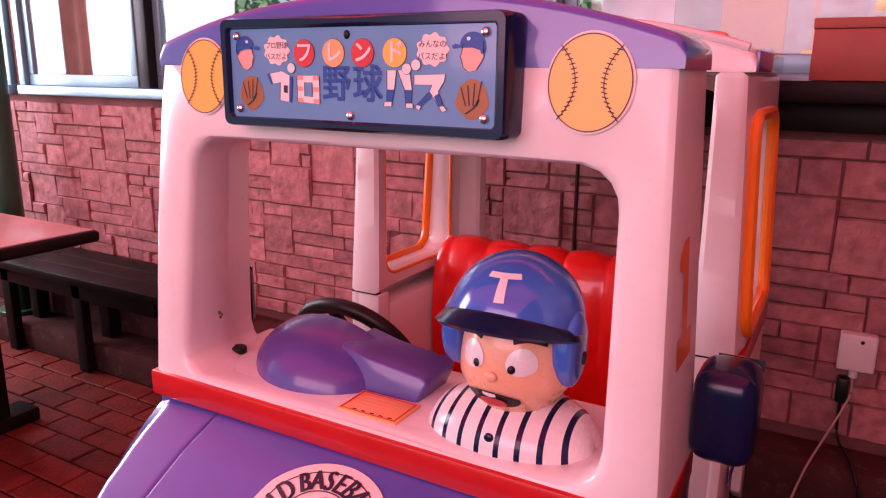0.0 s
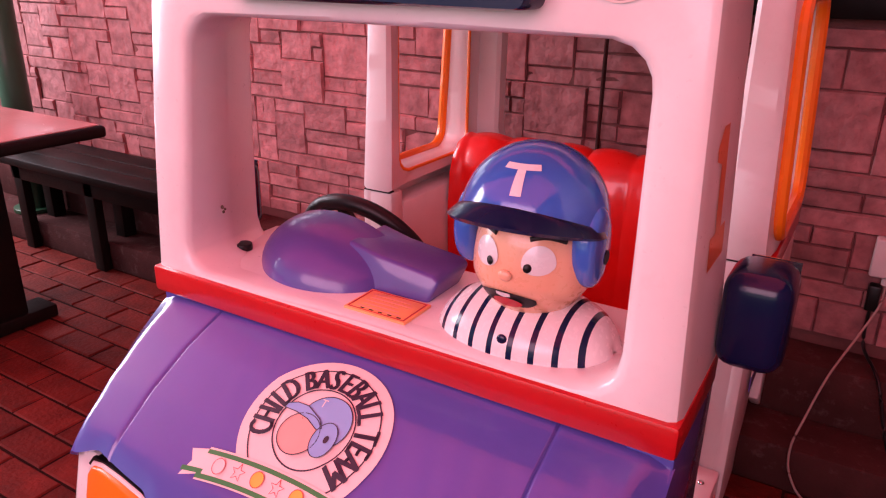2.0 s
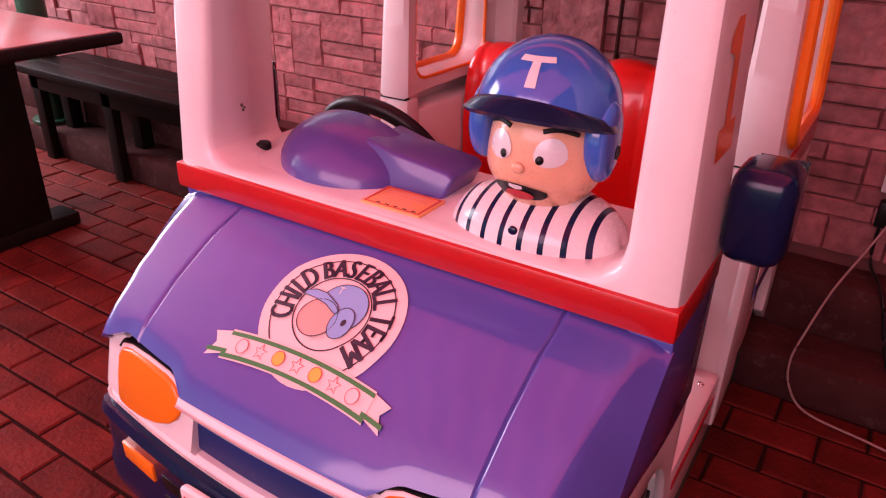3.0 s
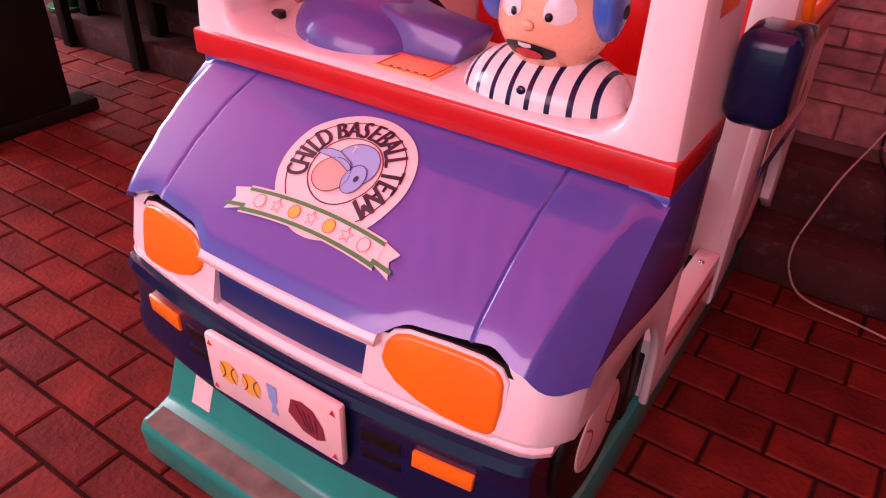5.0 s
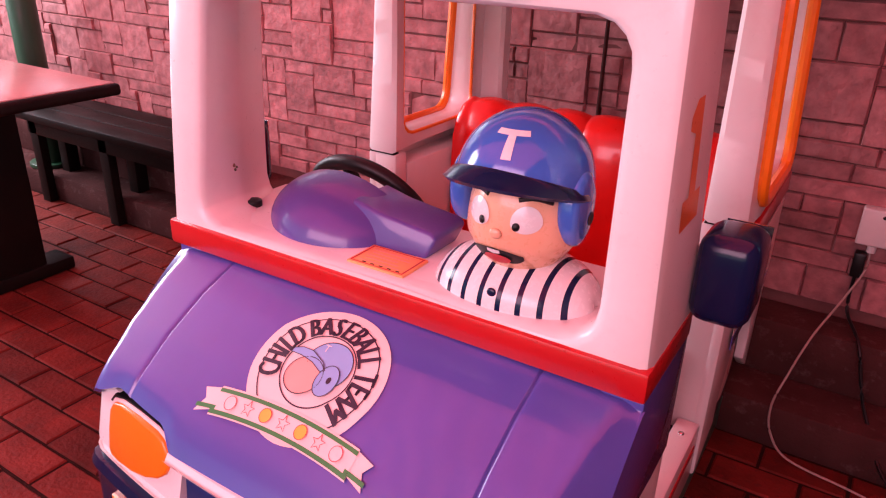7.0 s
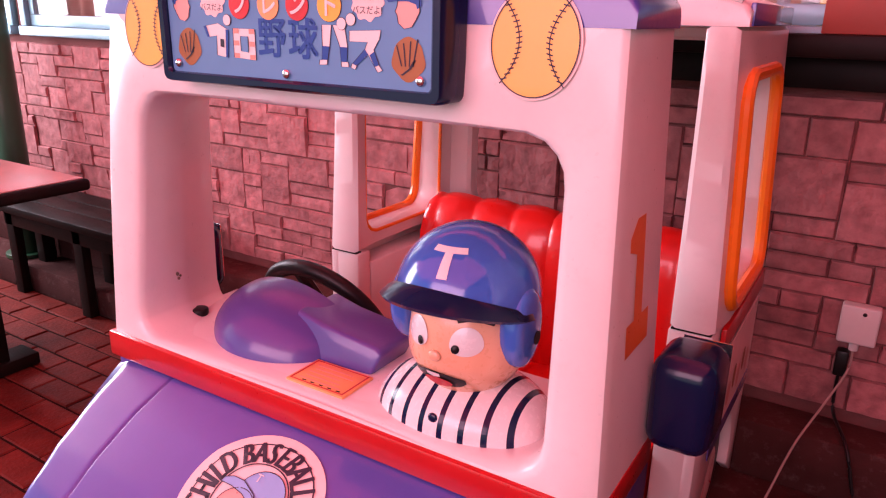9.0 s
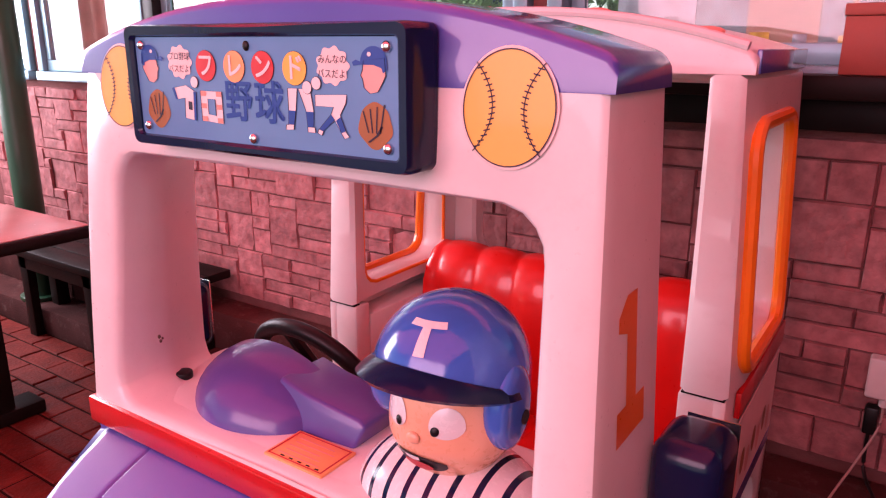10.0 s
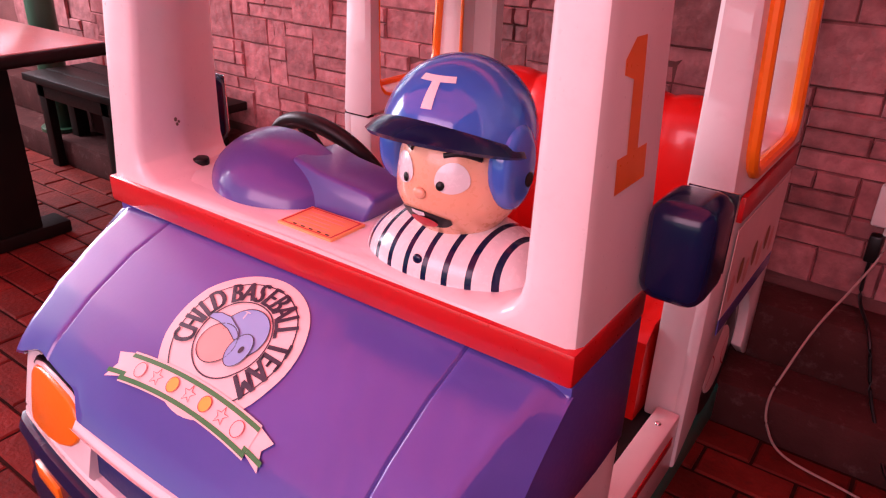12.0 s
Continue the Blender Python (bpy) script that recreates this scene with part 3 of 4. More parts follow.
        return Vector((s * (rear_w(v) - inset - (0.084 - 0.028 * (v - 0.72) / 0.55) * w), u, v))
    ex = [math.atan2(b, a) for a in (-0.235, 0.255) for b in (-0.265, 0.287)]
    part("rear_side", ring(rear_side_outer, hole_shift, RC, [(0, 0, 0.15), (0, -0.008, 0.0), (1, 0.012, 0.0), (1, 0, 0.2), (1, 0, 0.8), (1, 0.008, 1.0), (0, -0.008, 1.0), (0, 0, 0.85)], side_3d, ex, 96), WHITE, bus, "white rear side with a window opening")
    ang = [2 * math.pi * i / 72 for i in range(72)]
    rad = radial(lambda u, v: rrect(0.170, 0.2165, 0.05)(u, v), ang)
    pts = [(RC[0] - 0.020 + r * math.cos(a), RC[1] - 0.0105 + r * math.sin(a)) for r, a in zip(rad, ang)]
    part("window_surround", tube([Vector((s * (rear_w(v) + 0.001), u, v)) for u, v in pts], 0.0135, True, 10), ORANGE, bus, "orange window surround")
    part("window_surround", tube([Vector((s * (rear_w(v) - 0.084 + 0.028 * (v - 0.72) / 0.55), u, v)) for u, v in pts], 0.0045, True, 8), ORANGE, bus)
    part("post_seam", box(s * 0.383, s * 0.458, RF - 0.0008, RF + 0.02, 0.7215, 0.7245, 0), BLACK, bus)
    part("post_lower", box(s * 0.377, s * 0.4455, RF, RF + 0.05, 0.2255, 0.7215, 0.006), WHITE, bus, "white lower door post")
    part("side_liner", box(s * 0.376, s * 0.4455, RF + 0.051, 1.04, 0.2255, 0.690, 0.008), WHITE, bus, "white inner side panel with a worn ledge")
    # waist stripe, picture panel and lower side
    part("rear_stripe", box(s * 0.466, s * 0.4765, RF + 0.05, RB, 0.672, 0.7225, 0.002), RED, bus, "red waist stripe")
    arch = [(0.832 + 0.165 * math.cos(a), 0.268 + 0.165 * math.sin(a)) for a in lin(radians(195), radians(-15), 26)]
    low = [(RF, 0.7222), (RF, 0.115)] + arch + [(RB - 0.01, 0.16), (RB, 0.7222)]
    part("rear_lower_side", extrude(low, lambda u, v, w, s=s: Vector((s * (w - 0.01 * max(0.0, (0.68 - u) / 0.08) * (w > 0.43)), u, v)), 0.446, 0.472, 0.005), WHITE, bus, "white rear lower side")
    part("picture_strip", box(s * 0.4725, s * 0.4740, 0.66, RB - 0.015, 0.46, 0.655, 0), STICKER, bus, "faded printed picture panel")
    part("blue_stripe", box(s * 0.4725, s * 0.4745, 0.66, RB - 0.015, 0.425, 0.458, 0), BLUE, bus)
    for k in range(7):
        part("printed_figure", flat(disc_flat(0.70 + 0.052 * k, 0.515 + 0.02 * (k % 2), 0.018, 0.03, 14), lambda u, v, s=s: Vector((s * 0.4752, u, v))), BROWN if k % 2 else PALEINK, bus)

# rear roof, header and rear wall with its opening
part("rear_roof_band", roof_band(RF + 0.002, RB - 0.01, 0.445, 48, 1.2755, 1.376, 1.312), WHITE, bus, "white arched rear roof")
for s in (-1, 1):
    part("roof_side_band", box(s * 0.440, s * 0.4485, RF + 0.022, RB - 0.015, 1.2765, 1.314, 0.002), BLUE, bus, "blue roof edge band")
part("roof_rim", tube([Vector((x, RF + 0.008, roof_z(x, 0.445) + 0.002)) for x in lin(-0.43, 0.43, 30)], 0.008), WHITE, bus, "pale roof rim")
for k in (-0.28, -0.05, 0.17, 0.36):
    part("roof_bump", ball((k, RF + 0.02, roof_z(k, 0.445) + 0.004), (0.03, 0.016, 0.009), 16, 8), CORAL, bus)
part("rear_wall", ring(lambda u, v: abs(u) <= 0.418 and -0.52 <= v <= 0.27, rrect(0.325, 0.24, 0.05), (0, 1.0), [(0, 0, 0.1), (0, -0.005, 0), (1, 0.01, 0), (1, 0, 0.2), (1, 0, 1), (0, 0, 1)], lambda u, v, w: Vector((u, RB - 0.045 + 0.045 * w, v)), [math.atan2(b, a) for a in (-0.418, 0.418) for b in (-0.52, 0.27)], 96), WHITE, bus, "white rear wall with a window opening")

# red bench seat with padded channels
def seat_profile(x):
    b = 0.011 * abs(math.sin(math.pi * x / 0.112)) ** 0.6
    e = 0.02 * max(0, (abs(x) - 0.345) / 0.025) ** 2
    prof = [(0.99, 0.38), (0.99, 0.775 - e), (0.975, 0.802 + b - e), (0.94, 0.814 + b - e), (0.905, 0.804 + b - e), (0.885 - b, 0.775 - e), (0.872 - b, 0.72), (0.865 - b, 0.62), (0.87 - b, 0.50), (0.875, 0.42), (0.84, 0.43 + b), (0.70, 0.435 + b), (0.60, 0.43 + b), (0.565, 0.41), (0.56, 0.36), (0.56, 0.22), (0.6, 0.21), (0.99, 0.21)]
    return [Vector((x, y, z)) for y, z in prof]


part("seat", loops_bm([seat_profile(x) for x in lin(-0.370, 0.370, 99)]), SEAT, bus, "glossy red padded bench seat", 40)

# dash: instrument hood, steering wheel, notice, knob
def dome(u, v):
    a, b = math.pi * u, math.pi / 2 * v
    x, y, z = math.cos(a) * math.cos(b), -math.sin(a) * math.cos(b), math.sin(b)
    return Vector((-0.188 + 0.152 * x - 0.02 * z, 0.19 + 0.15 * y, 0.731 + 0.089 * z ** 1.1))


hood = grid(dome, lin(0, 1, 33), lin(0, 1, 13))
part("instrument_hood", solidify(hood, 0.006, lambda c: c - Vector((-0.175, 0.185, 0.7))), HOODBLUE, bus, "purple-blue domed instrument hood", 60)
ext = [(-0.13, 0.729), (0.035, 0.729), (0.048, 0.765), (0.035, 0.774), (-0.07, 0.788), (-0.13, 0.802)]
part("hood_extension", extrude(ext, lambda u, v, w: Vector((u, w + 0.35 * (v - 0.727) + 0.07 * (u + 0.13), v)), 0.098, 0.20, 0.006, 3), HOODBLUE, bus)
WC, WR, WT = Vector((-0.250, 0.341, 0.668)), 0.150, radians(24)


def on_wheel(a, r):
    return WC + Vector((r * math.cos(a), -r * math.sin(a) * math.sin(WT), r * math.sin(a) * math.cos(WT)))


wheel = part("steering_wheel", tube([on_wheel(2 * math.pi * i / 56, WR) for i in range(56)], 0.0165, True, 12), BLACK, bus, "black steering wheel")
for a in (radians(100), radians(215), radians(325)):
    part("spoke", tube([WC + Vector((0, 0.03, -0.02)), on_wheel(a, WR - 0.01)], 0.013, False, 8), BLACK, wheel)
part("hub", cyl(WC + Vector((0, 0.02, -0.015)), (0, math.cos(WT), math.sin(WT)), 0.04, 0.04, 24, 0.006), BLACK, wheel)
plq = part("dash_notice", box(-0.066, 0.048, 0.026, 0.102, 0.730, 0.7365, 0.001), PLAQUE, bus, "amber plastic notice with dark writing")
for a, b, c, d in ((-0.062, -0.0595, 0.030, 0.098), (0.0415, 0.044, 0.030, 0.098), (-0.059, 0.041, 0.030, 0.032), (-0.059, 0.041, 0.096, 0.098)):
    part("border", box(a, b, c, d, 0.7366, 0.7371, 0), REDINK, plq)
for k in range(5):
    part("text_bar", box(-0.05 + 0.004 * (k % 2), 0.03 - 0.009 * (k % 3), 0.040 + 0.011 * k, 0.042 + 0.011 * k, 0.7366, 0.7371, 0), CORAL, plq)
for k in range(5):
    part("text_bar", box(-0.04 + 0.017 * k, -0.033 + 0.017 * k, 0.034, 0.0365, 0.7366, 0.7371, 0), BLACK, plq)
part("dash_knob", cyl((-0.381, 0.124, 0.738), (0, 0, 1), 0.016, 0.014, 20, 0.003), BLACK, bus)

# number 1 on the cab's side, wing mirrors
one = [(0.084, 1.066), (0.114, 1.066), (0.118, 0.938), (0.146, 0.938), (0.148, 0.896), (0.060, 0.896), (0.060, 0.938), (0.087, 0.938), (0.086, 1.022), (0.060, 1.030), (0.060, 1.046)]
for s in (-1, 1):
    part("number_decal", flat(one, lambda u, v, s=s: Vector((s * half_w(v) + s * 0.0012 if s > 0 else -left_x(v) - 0.0012, u + 0.006, v))), ORANGE, bus, "orange number one decal")
    m = part("wing_mirror", box(s * 0.458, s * 0.546, 0.160, 0.268, 0.726, 0.866, 0.026, 4), NAVY, bus, "navy rounded wing mirror housing")
    part("mirror_face", box(s * 0.476, s * 0.542, 0.2685, 0.271, 0.745, 0.86, 0), CHROME, m)


# ball decals beside the sign
def front_at(u, v):
    return Vector((u, front_y(v) - 0.0035, v))


def front_at2(u, v):
    return Vector((u, front_y(v) - 0.0043, v))


for s in (-1, 1):
    rim = part("ball_decal", flat(disc_flat(s * 0.327, 1.2575, 0.056, 0.0615, 48), front_at), STICKER, bus, "yellow baseball decal with dark stitching")
    part("ball_face", flat(disc_flat(s * 0.327, 1.2575, 0.0525, 0.058, 48), front_at2), BALL, rim)
    up = lambda u, v: Vector((u, front_y(v) - 0.0050, v))
    part("outline", stroke(disc_flat(s * 0.327, 1.2575, 0.0525, 0.058, 48) + [(s * 0.327 + 0.0525, 1.2575)], 0.0014, up), INK, rim)
    for d in (-1, 1):
        line = [(s * 0.327 + d * (0.018 + 0.021 * (k / 8) ** 2), 1.2575 + 0.045 * k / 8) for k in range(-8, 9)]
        seam = stroke(line, 0.0013, up)
        for k in range(1, 16):
            x, z = line[k]
            join(seam, stroke([(x - 0.0038, z + 0.001 * d), (x + 0.0038, z - 0.001 * d)], 0.0015, up))
        part("stitching", seam, INK, rim)

# ---- the sign box ----
SX0, SX1, SZ0, SZ1 = -0.222, 0.222, 1.199, 1.327
sign = part("sign_box", ring(lambda u, v: rrect(0.240, 0.0785, 0.012)(u, v), rrect(0.222, 0.064, 0.006), (0, 1.264), [(0, 0, 0.05), (0, 0, 0.008), (0, -0.005, 0.0), (1, 0.004, 0.0), (1, 0, 0.004), (1, 0, 0.05)], lambda u, v, w: Vector((u, -0.016 + w, v)), [q + d for q in (math.atan2(0.072, 0.234), math.pi - math.atan2(0.072, 0.234), -math.atan2(0.072, 0.234), math.pi + math.atan2(0.072, 0.234)) for d in (-0.05, -0.035, -0.02, -0.01, 0.0, 0.01, 0.02, 0.035, 0.05)], 200), NAVY, bus, "navy framed name board")


def sign_at(lift):
    return lambda u, v: Vector((SX0 + (SX1 - SX0) * u, -0.009 - lift, SZ1 - v * (SZ1 - SZ0)))


P1, P2, P3 = sign_at(0.0007), sign_at(0.0013), sign_at(0.0019)
panel = part("sign_panel", box(SX0, SX1, -0.009, 0.03, SZ0, SZ1, 0), PANEL, sign, "pale blue printed panel")
AS = (SX1 - SX0) / (SZ1 - SZ0)


def sdisc(u, v, r, fn, mat, name="printed_disc", label=""):
    return part(name, flat(disc_flat(u, v, r, r * AS, 32), fn), mat, sign, label)


def sign_text(body, u, v, size, mat, fn, bold=0.0, squash=1.0):
    b = text_bm(body, size)
    h, w = SZ1 - SZ0, SX1 - SX0
    for q in b.verts:
        q.co = fn(u + q.co.x * squash / w, v - q.co.y / h)
    if bold:
        c = b.copy()
        bmesh.ops.translate(c, verts=c.verts, vec=(bold, -0.0001, 0))
        join(b, c)
        c = b.copy()
        bmesh.ops.translate(c, verts=c.verts, vec=(0, -0.0001, bold * 0.8))
        join(b, c)
    return part("lettering", b, mat, sign)


for ch, u, m in (("フ", 0.32, REDINK), ("レ", 0.437, PLAQUE), ("ン", 0.548, REDINK), ("ド", 0.665, BALL)):
    sdisc(u, 0.27, 0.0432, P1, INK)
    sdisc(u, 0.27, 0.042, P2, m, "letter_disc", "coloured letter disc")
    sign_text(ch, u, 0.28, 0.031, WHITE, P3, 0.0012)
for ch, u, m in (("野", 0.443, CAPBLUE), ("球", 0.563, CAPBLUE)):
    sign_text(ch, u, 0.62, 0.0525, m, P1, 0.0024, 0.95)


def spread_u(u):
    return 1.212 * u / (1 + 0.212 * u)


def sign_shape(points, mat, fn, name="printed_letter", label="", line=True):
    """A drawn letter part with its dark outline."""
    pts = [(spread_u(u), v) for u, v in points]
    ob = part(name, flat(pts, fn), mat, sign, label)
    if line:
        part("letter_line", stroke(pts + [pts[0]], 0.0024, lambda u, v: fn(u, v) + Vector((0, -0.0004, 0))), INK, sign)
    return ob


# letters drawn as a shirt, a base box and players' legs
sign_shape([(0.137, 0.50), (0.15, 0.61), (0.186, 0.59), (0.182, 0.79), (0.226, 0.81), (0.233, 0.53), (0.193, 0.465)], WHITE, P1, label="letter drawn as a white shirt")
sign_shape([(0.137, 0.50), (0.15, 0.61), (0.158, 0.607), (0.146, 0.49)], CAPBLUE, P2, "printed_cuff", line=False)
sign_shape([(0.222, 0.52), (0.217, 0.805), (0.226, 0.81), (0.233, 0.53)], CAPBLUE, P2, "printed_hem", line=False)
sign_shape([(0.199, 0.62), (0.214, 0.625), (0.213, 0.71), (0.198, 0.70)], INK, P2, "printed_badge", line=False)
sign_shape([(0.25, 0.51), (0.335, 0.51), (0.335, 0.82), (0.25, 0.80)], WHITE, P1, label="letter drawn as a square of bases")
sign_shape([(0.279, 0.585), (0.308, 0.585), (0.308, 0.745), (0.279, 0.735)], PANEL, P2, "letter_hole")
for a, b in ((0.262, 0.535), (0.322, 0.535), (0.262, 0.78), (0.322, 0.79), (0.262, 0.655), (0.322, 0.66)):
    sign_shape([(a - 0.010, b - 0.024), (a + 0.010, b - 0.024), (a + 0.010, b + 0.024), (a - 0.010, b + 0.024)], CORAL, P2, "printed_base", line=False)
sign_shape([(0.592, 0.444), (0.628, 0.444), (0.620, 0.635), (0.610, 0.79), (0.589, 0.79), (0.592, 0.635)], WHITE, P1, label="letter drawn as white trouser legs")
sign_shape([(0.632, 0.444), (0.677, 0.444), (0.687, 0.635), (0.683, 0.80), (0.663, 0.80), (0.658, 0.635)], WHITE, P1)
sign_shape([(0.592, 0.64), (0.619, 0.64), (0.611, 0.765), (0.590, 0.765)], CAPBLUE, P2, "printed_sock", line=False)
sign_shape([(0.658, 0.64), (0.687, 0.64), (0.684, 0.775), (0.663, 0.775)], CAPBLUE, P2, "printed_sock", line=False)
sign_shape([(0.582, 0.77), (0.611, 0.765), (0.610, 0.81), (0.580, 0.815)], WHITE, P2, "printed_shoe")
sign_shape([(0.663, 0.775), (0.690, 0.775), (0.692, 0.82), (0.664, 0.82)], WHITE, P2, "printed_shoe")
sign_shape([(0.694, 0.49), (0.811, 0.475), (0.807, 0.55), (0.785, 0.65), (0.807, 0.80), (0.789, 0.81), (0.765, 0.70), (0.718, 0.80), (0.703, 0.79), (0.751, 0.65), (0.762, 0.585), (0.694, 0.585)], WHITE, P1, label="letter drawn as running legs")
sign_shape([(0.752, 0.65), (0.765, 0.695), (0.721, 0.80), (0.706, 0.785)], CAPBLUE, P2, "printed_sock", line=False)
sign_shape([(0.787, 0.665), (0.769, 0.70), (0.788, 0.80), (0.804, 0.785)], CAPBLUE, P2, "printed_sock", line=False)
sign_shape([(0.704, 0.785), (0.722, 0.80), (0.716, 0.84), (0.700, 0.82)], WHITE, P2, "printed_shoe")
sign_shape([(0.788, 0.80), (0.806, 0.79), (0.818, 0.83), (0.800, 0.85)], WHITE, P2, "printed_shoe")
for u, v in ((0.266, 0.43), (0.708, 0.43), (0.740, 0.39)):
    sdisc(u, v, 0.017, P2, INK)
    sdisc(u, v, 0.0155, P3, WHITE)
for u, body in ((0.205, ("プロ野球", "バスだよ!")), (0.795, ("みんなの", "バスだよ!"))):
    pts = [(u + 0.052 * (1 + 0.08 * math.cos(9 * a)) * math.cos(a), 0.24 + 0.045 * AS * (1 + 0.08 * math.cos(9 * a)) * math.sin(a)) for a in (2 * math.pi * i / 72 for i in range(72))]
    part("speech_bubble", flat(pts, P1), STICKER, sign, "pale speech bubble")
    for k, line in enumerate(body):
        sign_text(line, u, 0.19 + 0.12 * k, 0.0105, INK, P2)
for u, d in ((0.066, 1), (0.925, -1)):
    face = [(u + d * a, b) for a, b in ((-0.034, 0.17), (0.030, 0.19), (0.034, 0.27), (0.040, 0.31), (0.034, 0.34), (0.030, 0.41), (0.012, 0.455), (-0.012, 0.44), (-0.026, 0.37), (-0.036, 0.31))]
    part("printed_face", flat(face, P1), PALEINK, sign, "plain printed face shape")
    part("face_line", stroke(face + [face[0]], 0.0024, P2), INK, sign)
    cap = [(u - d * 0.042, 0.26)] + [(u - d * 0.040 * math.cos(a), 0.20 - 0.125 * math.sin(a)) for a in lin(0, math.pi, 16)] + [(u + d * a, b) for a, b in ((0.054, 0.185), (0.066, 0.205), (0.062, 0.235), (0.040, 0.225), (0.0, 0.225), (-0.024, 0.25), (-0.028, 0.29))]
    part("printed_cap", flat(cap, P2), CAPBLUE, sign, "blue printed cap")
    part("printed_badge", flat(disc_flat(u + d * 0.012, 0.14, 0.006, 0.018, 12), P3), WHITE, sign)
for u in (0.088, 0.926):
    pts = [(u + 0.052 * math.cos(a) * (1 + 0.06 * math.sin(5 * a)), 0.72 + 0.19 * math.sin(a) * (1 + 0.05 * math.cos(4 * a))) for a in (2 * math.pi * i / 40 for i in range(40))]
    gl = part("printed_glove", flat(pts, P1), BROWN, sign, "brown printed baseball glove")
    lines = stroke([(u - 0.02, 0.86), (u + 0.006, 0.80), (u + 0.022, 0.72)], 0.008, P2)
    for k in range(4):
        join(lines, stroke([(u - 0.036 + 0.022 * k, 0.60 - 0.02 * k), (u - 0.02 + 0.012 * k, 0.78)], 0.004, P2))
    part("glove_line", lines, INK, sign)
for u, v in ((0.034, 0.08), (0.966, 0.08), (0.034, 0.90), (0.966, 0.90), (0.5, 0.93)):
    part("screw", ball(sign_at(0.002)(u, v), (0.0062, 0.004, 0.0062), 14, 8), CHROME, sign)
part("screw", ball(sign_at(0.001)(0.49, 0.08), (0.005, 0.003, 0.006), 14, 8), BLACK, sign)

# ---- emblem on the bonnet ----
EX, EY = -0.004, -0.124
SL = 0.865


def emblem_at(lift):
    return lambda u, v: bonnet_at(EX + u, EY + v * SL) + Vector((0, -0.45, 0.85)) * lift


E0, E1, E2, E3, E4 = (emblem_at(k * 0.0007) for k in range(5))


def draped(points, fn, name, mat, parent, label="", rings=5):
    """A filled outline laid over the curved bonnet."""
    cu = sum(p[0] for p in points) / len(points)
    cv = sum(p[1] for p in points) / len(points)
    bm = bmesh.new()
    prev = None
    mid = bm.verts.new(fn(cu, cv))
    n = len(points)
    for k in range(1, rings + 1):
        t = k / rings
        cur = [bm.verts.new(fn(cu + (u - cu) * t, cv + (v - cv) * t)) for u, v in points]
        for i in range(n):
            j = (i + 1) % n
            bm.faces.new((mid, cur[i], cur[j]) if prev is None else (prev[i], cur[i], cur[j], prev[j]))
        prev = cur
    return part(name, bm, mat, parent, label, 80)


emblem = draped(disc_flat(0, 0, 0.118, 0.118, 56), E0, "emblem", STICKER, bus, "round pink team emblem decal with ribbon")
part("emblem_ring", stroke(disc_flat(0, 0, 0.100, 0.100, 60) + [(0.100, 0)], 0.0022, E1), INK, emblem)
part("emblem_ring", stroke(disc_flat(0, 0, 0.0625, 0.0625, 60) + [(0.0625, 0)], 0.0022, E1), INK, emblem)
phrase = "CHILD BASEBALL TEAM"
wide = {"I": 0.55, "L": 0.85, " ": 0.45, "M": 1.25, "E": 0.9}
total = sum(wide.get(ch, 1.0) for ch in phrase)
run = 0.0
for ch in phrase:
    mid = run + wide.get(ch, 1.0) / 2
    run += wide.get(ch, 1.0)
    if ch == " ":
        continue
    a = radians(207 - 250 * mid / total)
    b = text_bm(ch, 0.055)
    for step in (0.003, 0.006):
        c = text_bm(ch, 0.055)
        bmesh.ops.translate(c, verts=c.verts, vec=(step, 0.0004, 0))
        join(b, c)

    def arc(u, v, a=a):
        q = a - math.pi / 2
        r = 0.0812
        u = (u - 0.0026) * 0.60
        return E2(r * math.cos(a) + u * math.cos(q) - v * math.sin(q), r * math.sin(a) + u * math.sin(q) + v * math.cos(q))
    part("lettering", place(b, arc), INK, emblem)
hel = [(0.012 + 0.042 * math.cos(a), 0.012 + 0.041 * math.sin(a)) for a in lin(radians(-40), radians(180), 30)] + [(-0.024, 0.006), (0.0, -0.004), (0.020, -0.02)]
draped(hel, E2, "printed_helmet", PALEBLUE, emblem, "blue printed helmet")
part("helmet_line", stroke(hel + [hel[0]], 0.0014, E3), INK, emblem)
face = disc_flat(-0.016, -0.016, 0.033, 0.032, 32)
draped(face, E3, "printed_face", PALEINK, emblem, "plain printed face shape")
part("face_line", stroke(face + [face[0]], 0.0014, E4), INK, emblem)
guard = disc_flat(0.026, -0.012, 0.019, 0.027, 28)
draped(guard, E4, "printed_ear_guard", PALEBLUE, emblem)
part("guard_line", stroke(guard + [guard[0]], 0.0013, emblem_at(0.0032)), INK, emblem)
part("guard_hole", flat(disc_flat(0.030, -0.010, 0.004, 0.006, 14), emblem_at(0.0034)), INK, emblem)
brim = [(-0.062, 0.012), (-0.060, 0.020), (-0.046, 0.026), (-0.026, 0.026), (0.002, 0.014), (0.014, 0.002), (0.006, -0.002), (-0.016, 0.008), (-0.040, 0.012)]
draped(brim, E4, "printed_peak", PALEBLUE, emblem)
part("peak_line", stroke(brim + [brim[0]], 0.0013, emblem_at(0.0032)), INK, emblem)
b = text_bm("T", 0.018)
part("lettering", place(b, lambda u, v: E4(u - 0.006, v + 0.037)), WHITE, emblem)


def ribbon_pt(u, v):
    return (u, -0.101 + 0.010 * (1 - (u / 0.14) ** 2) + v)


def ribbon_strip(u0, u1, v0, v1, fn, name, mat, parent, label=""):
    return part(name, grid(lambda u, v: fn(*ribbon_pt(u, v)), lin(u0, u1, 24), lin(v0, v1, 5)), mat, parent, label, 80)


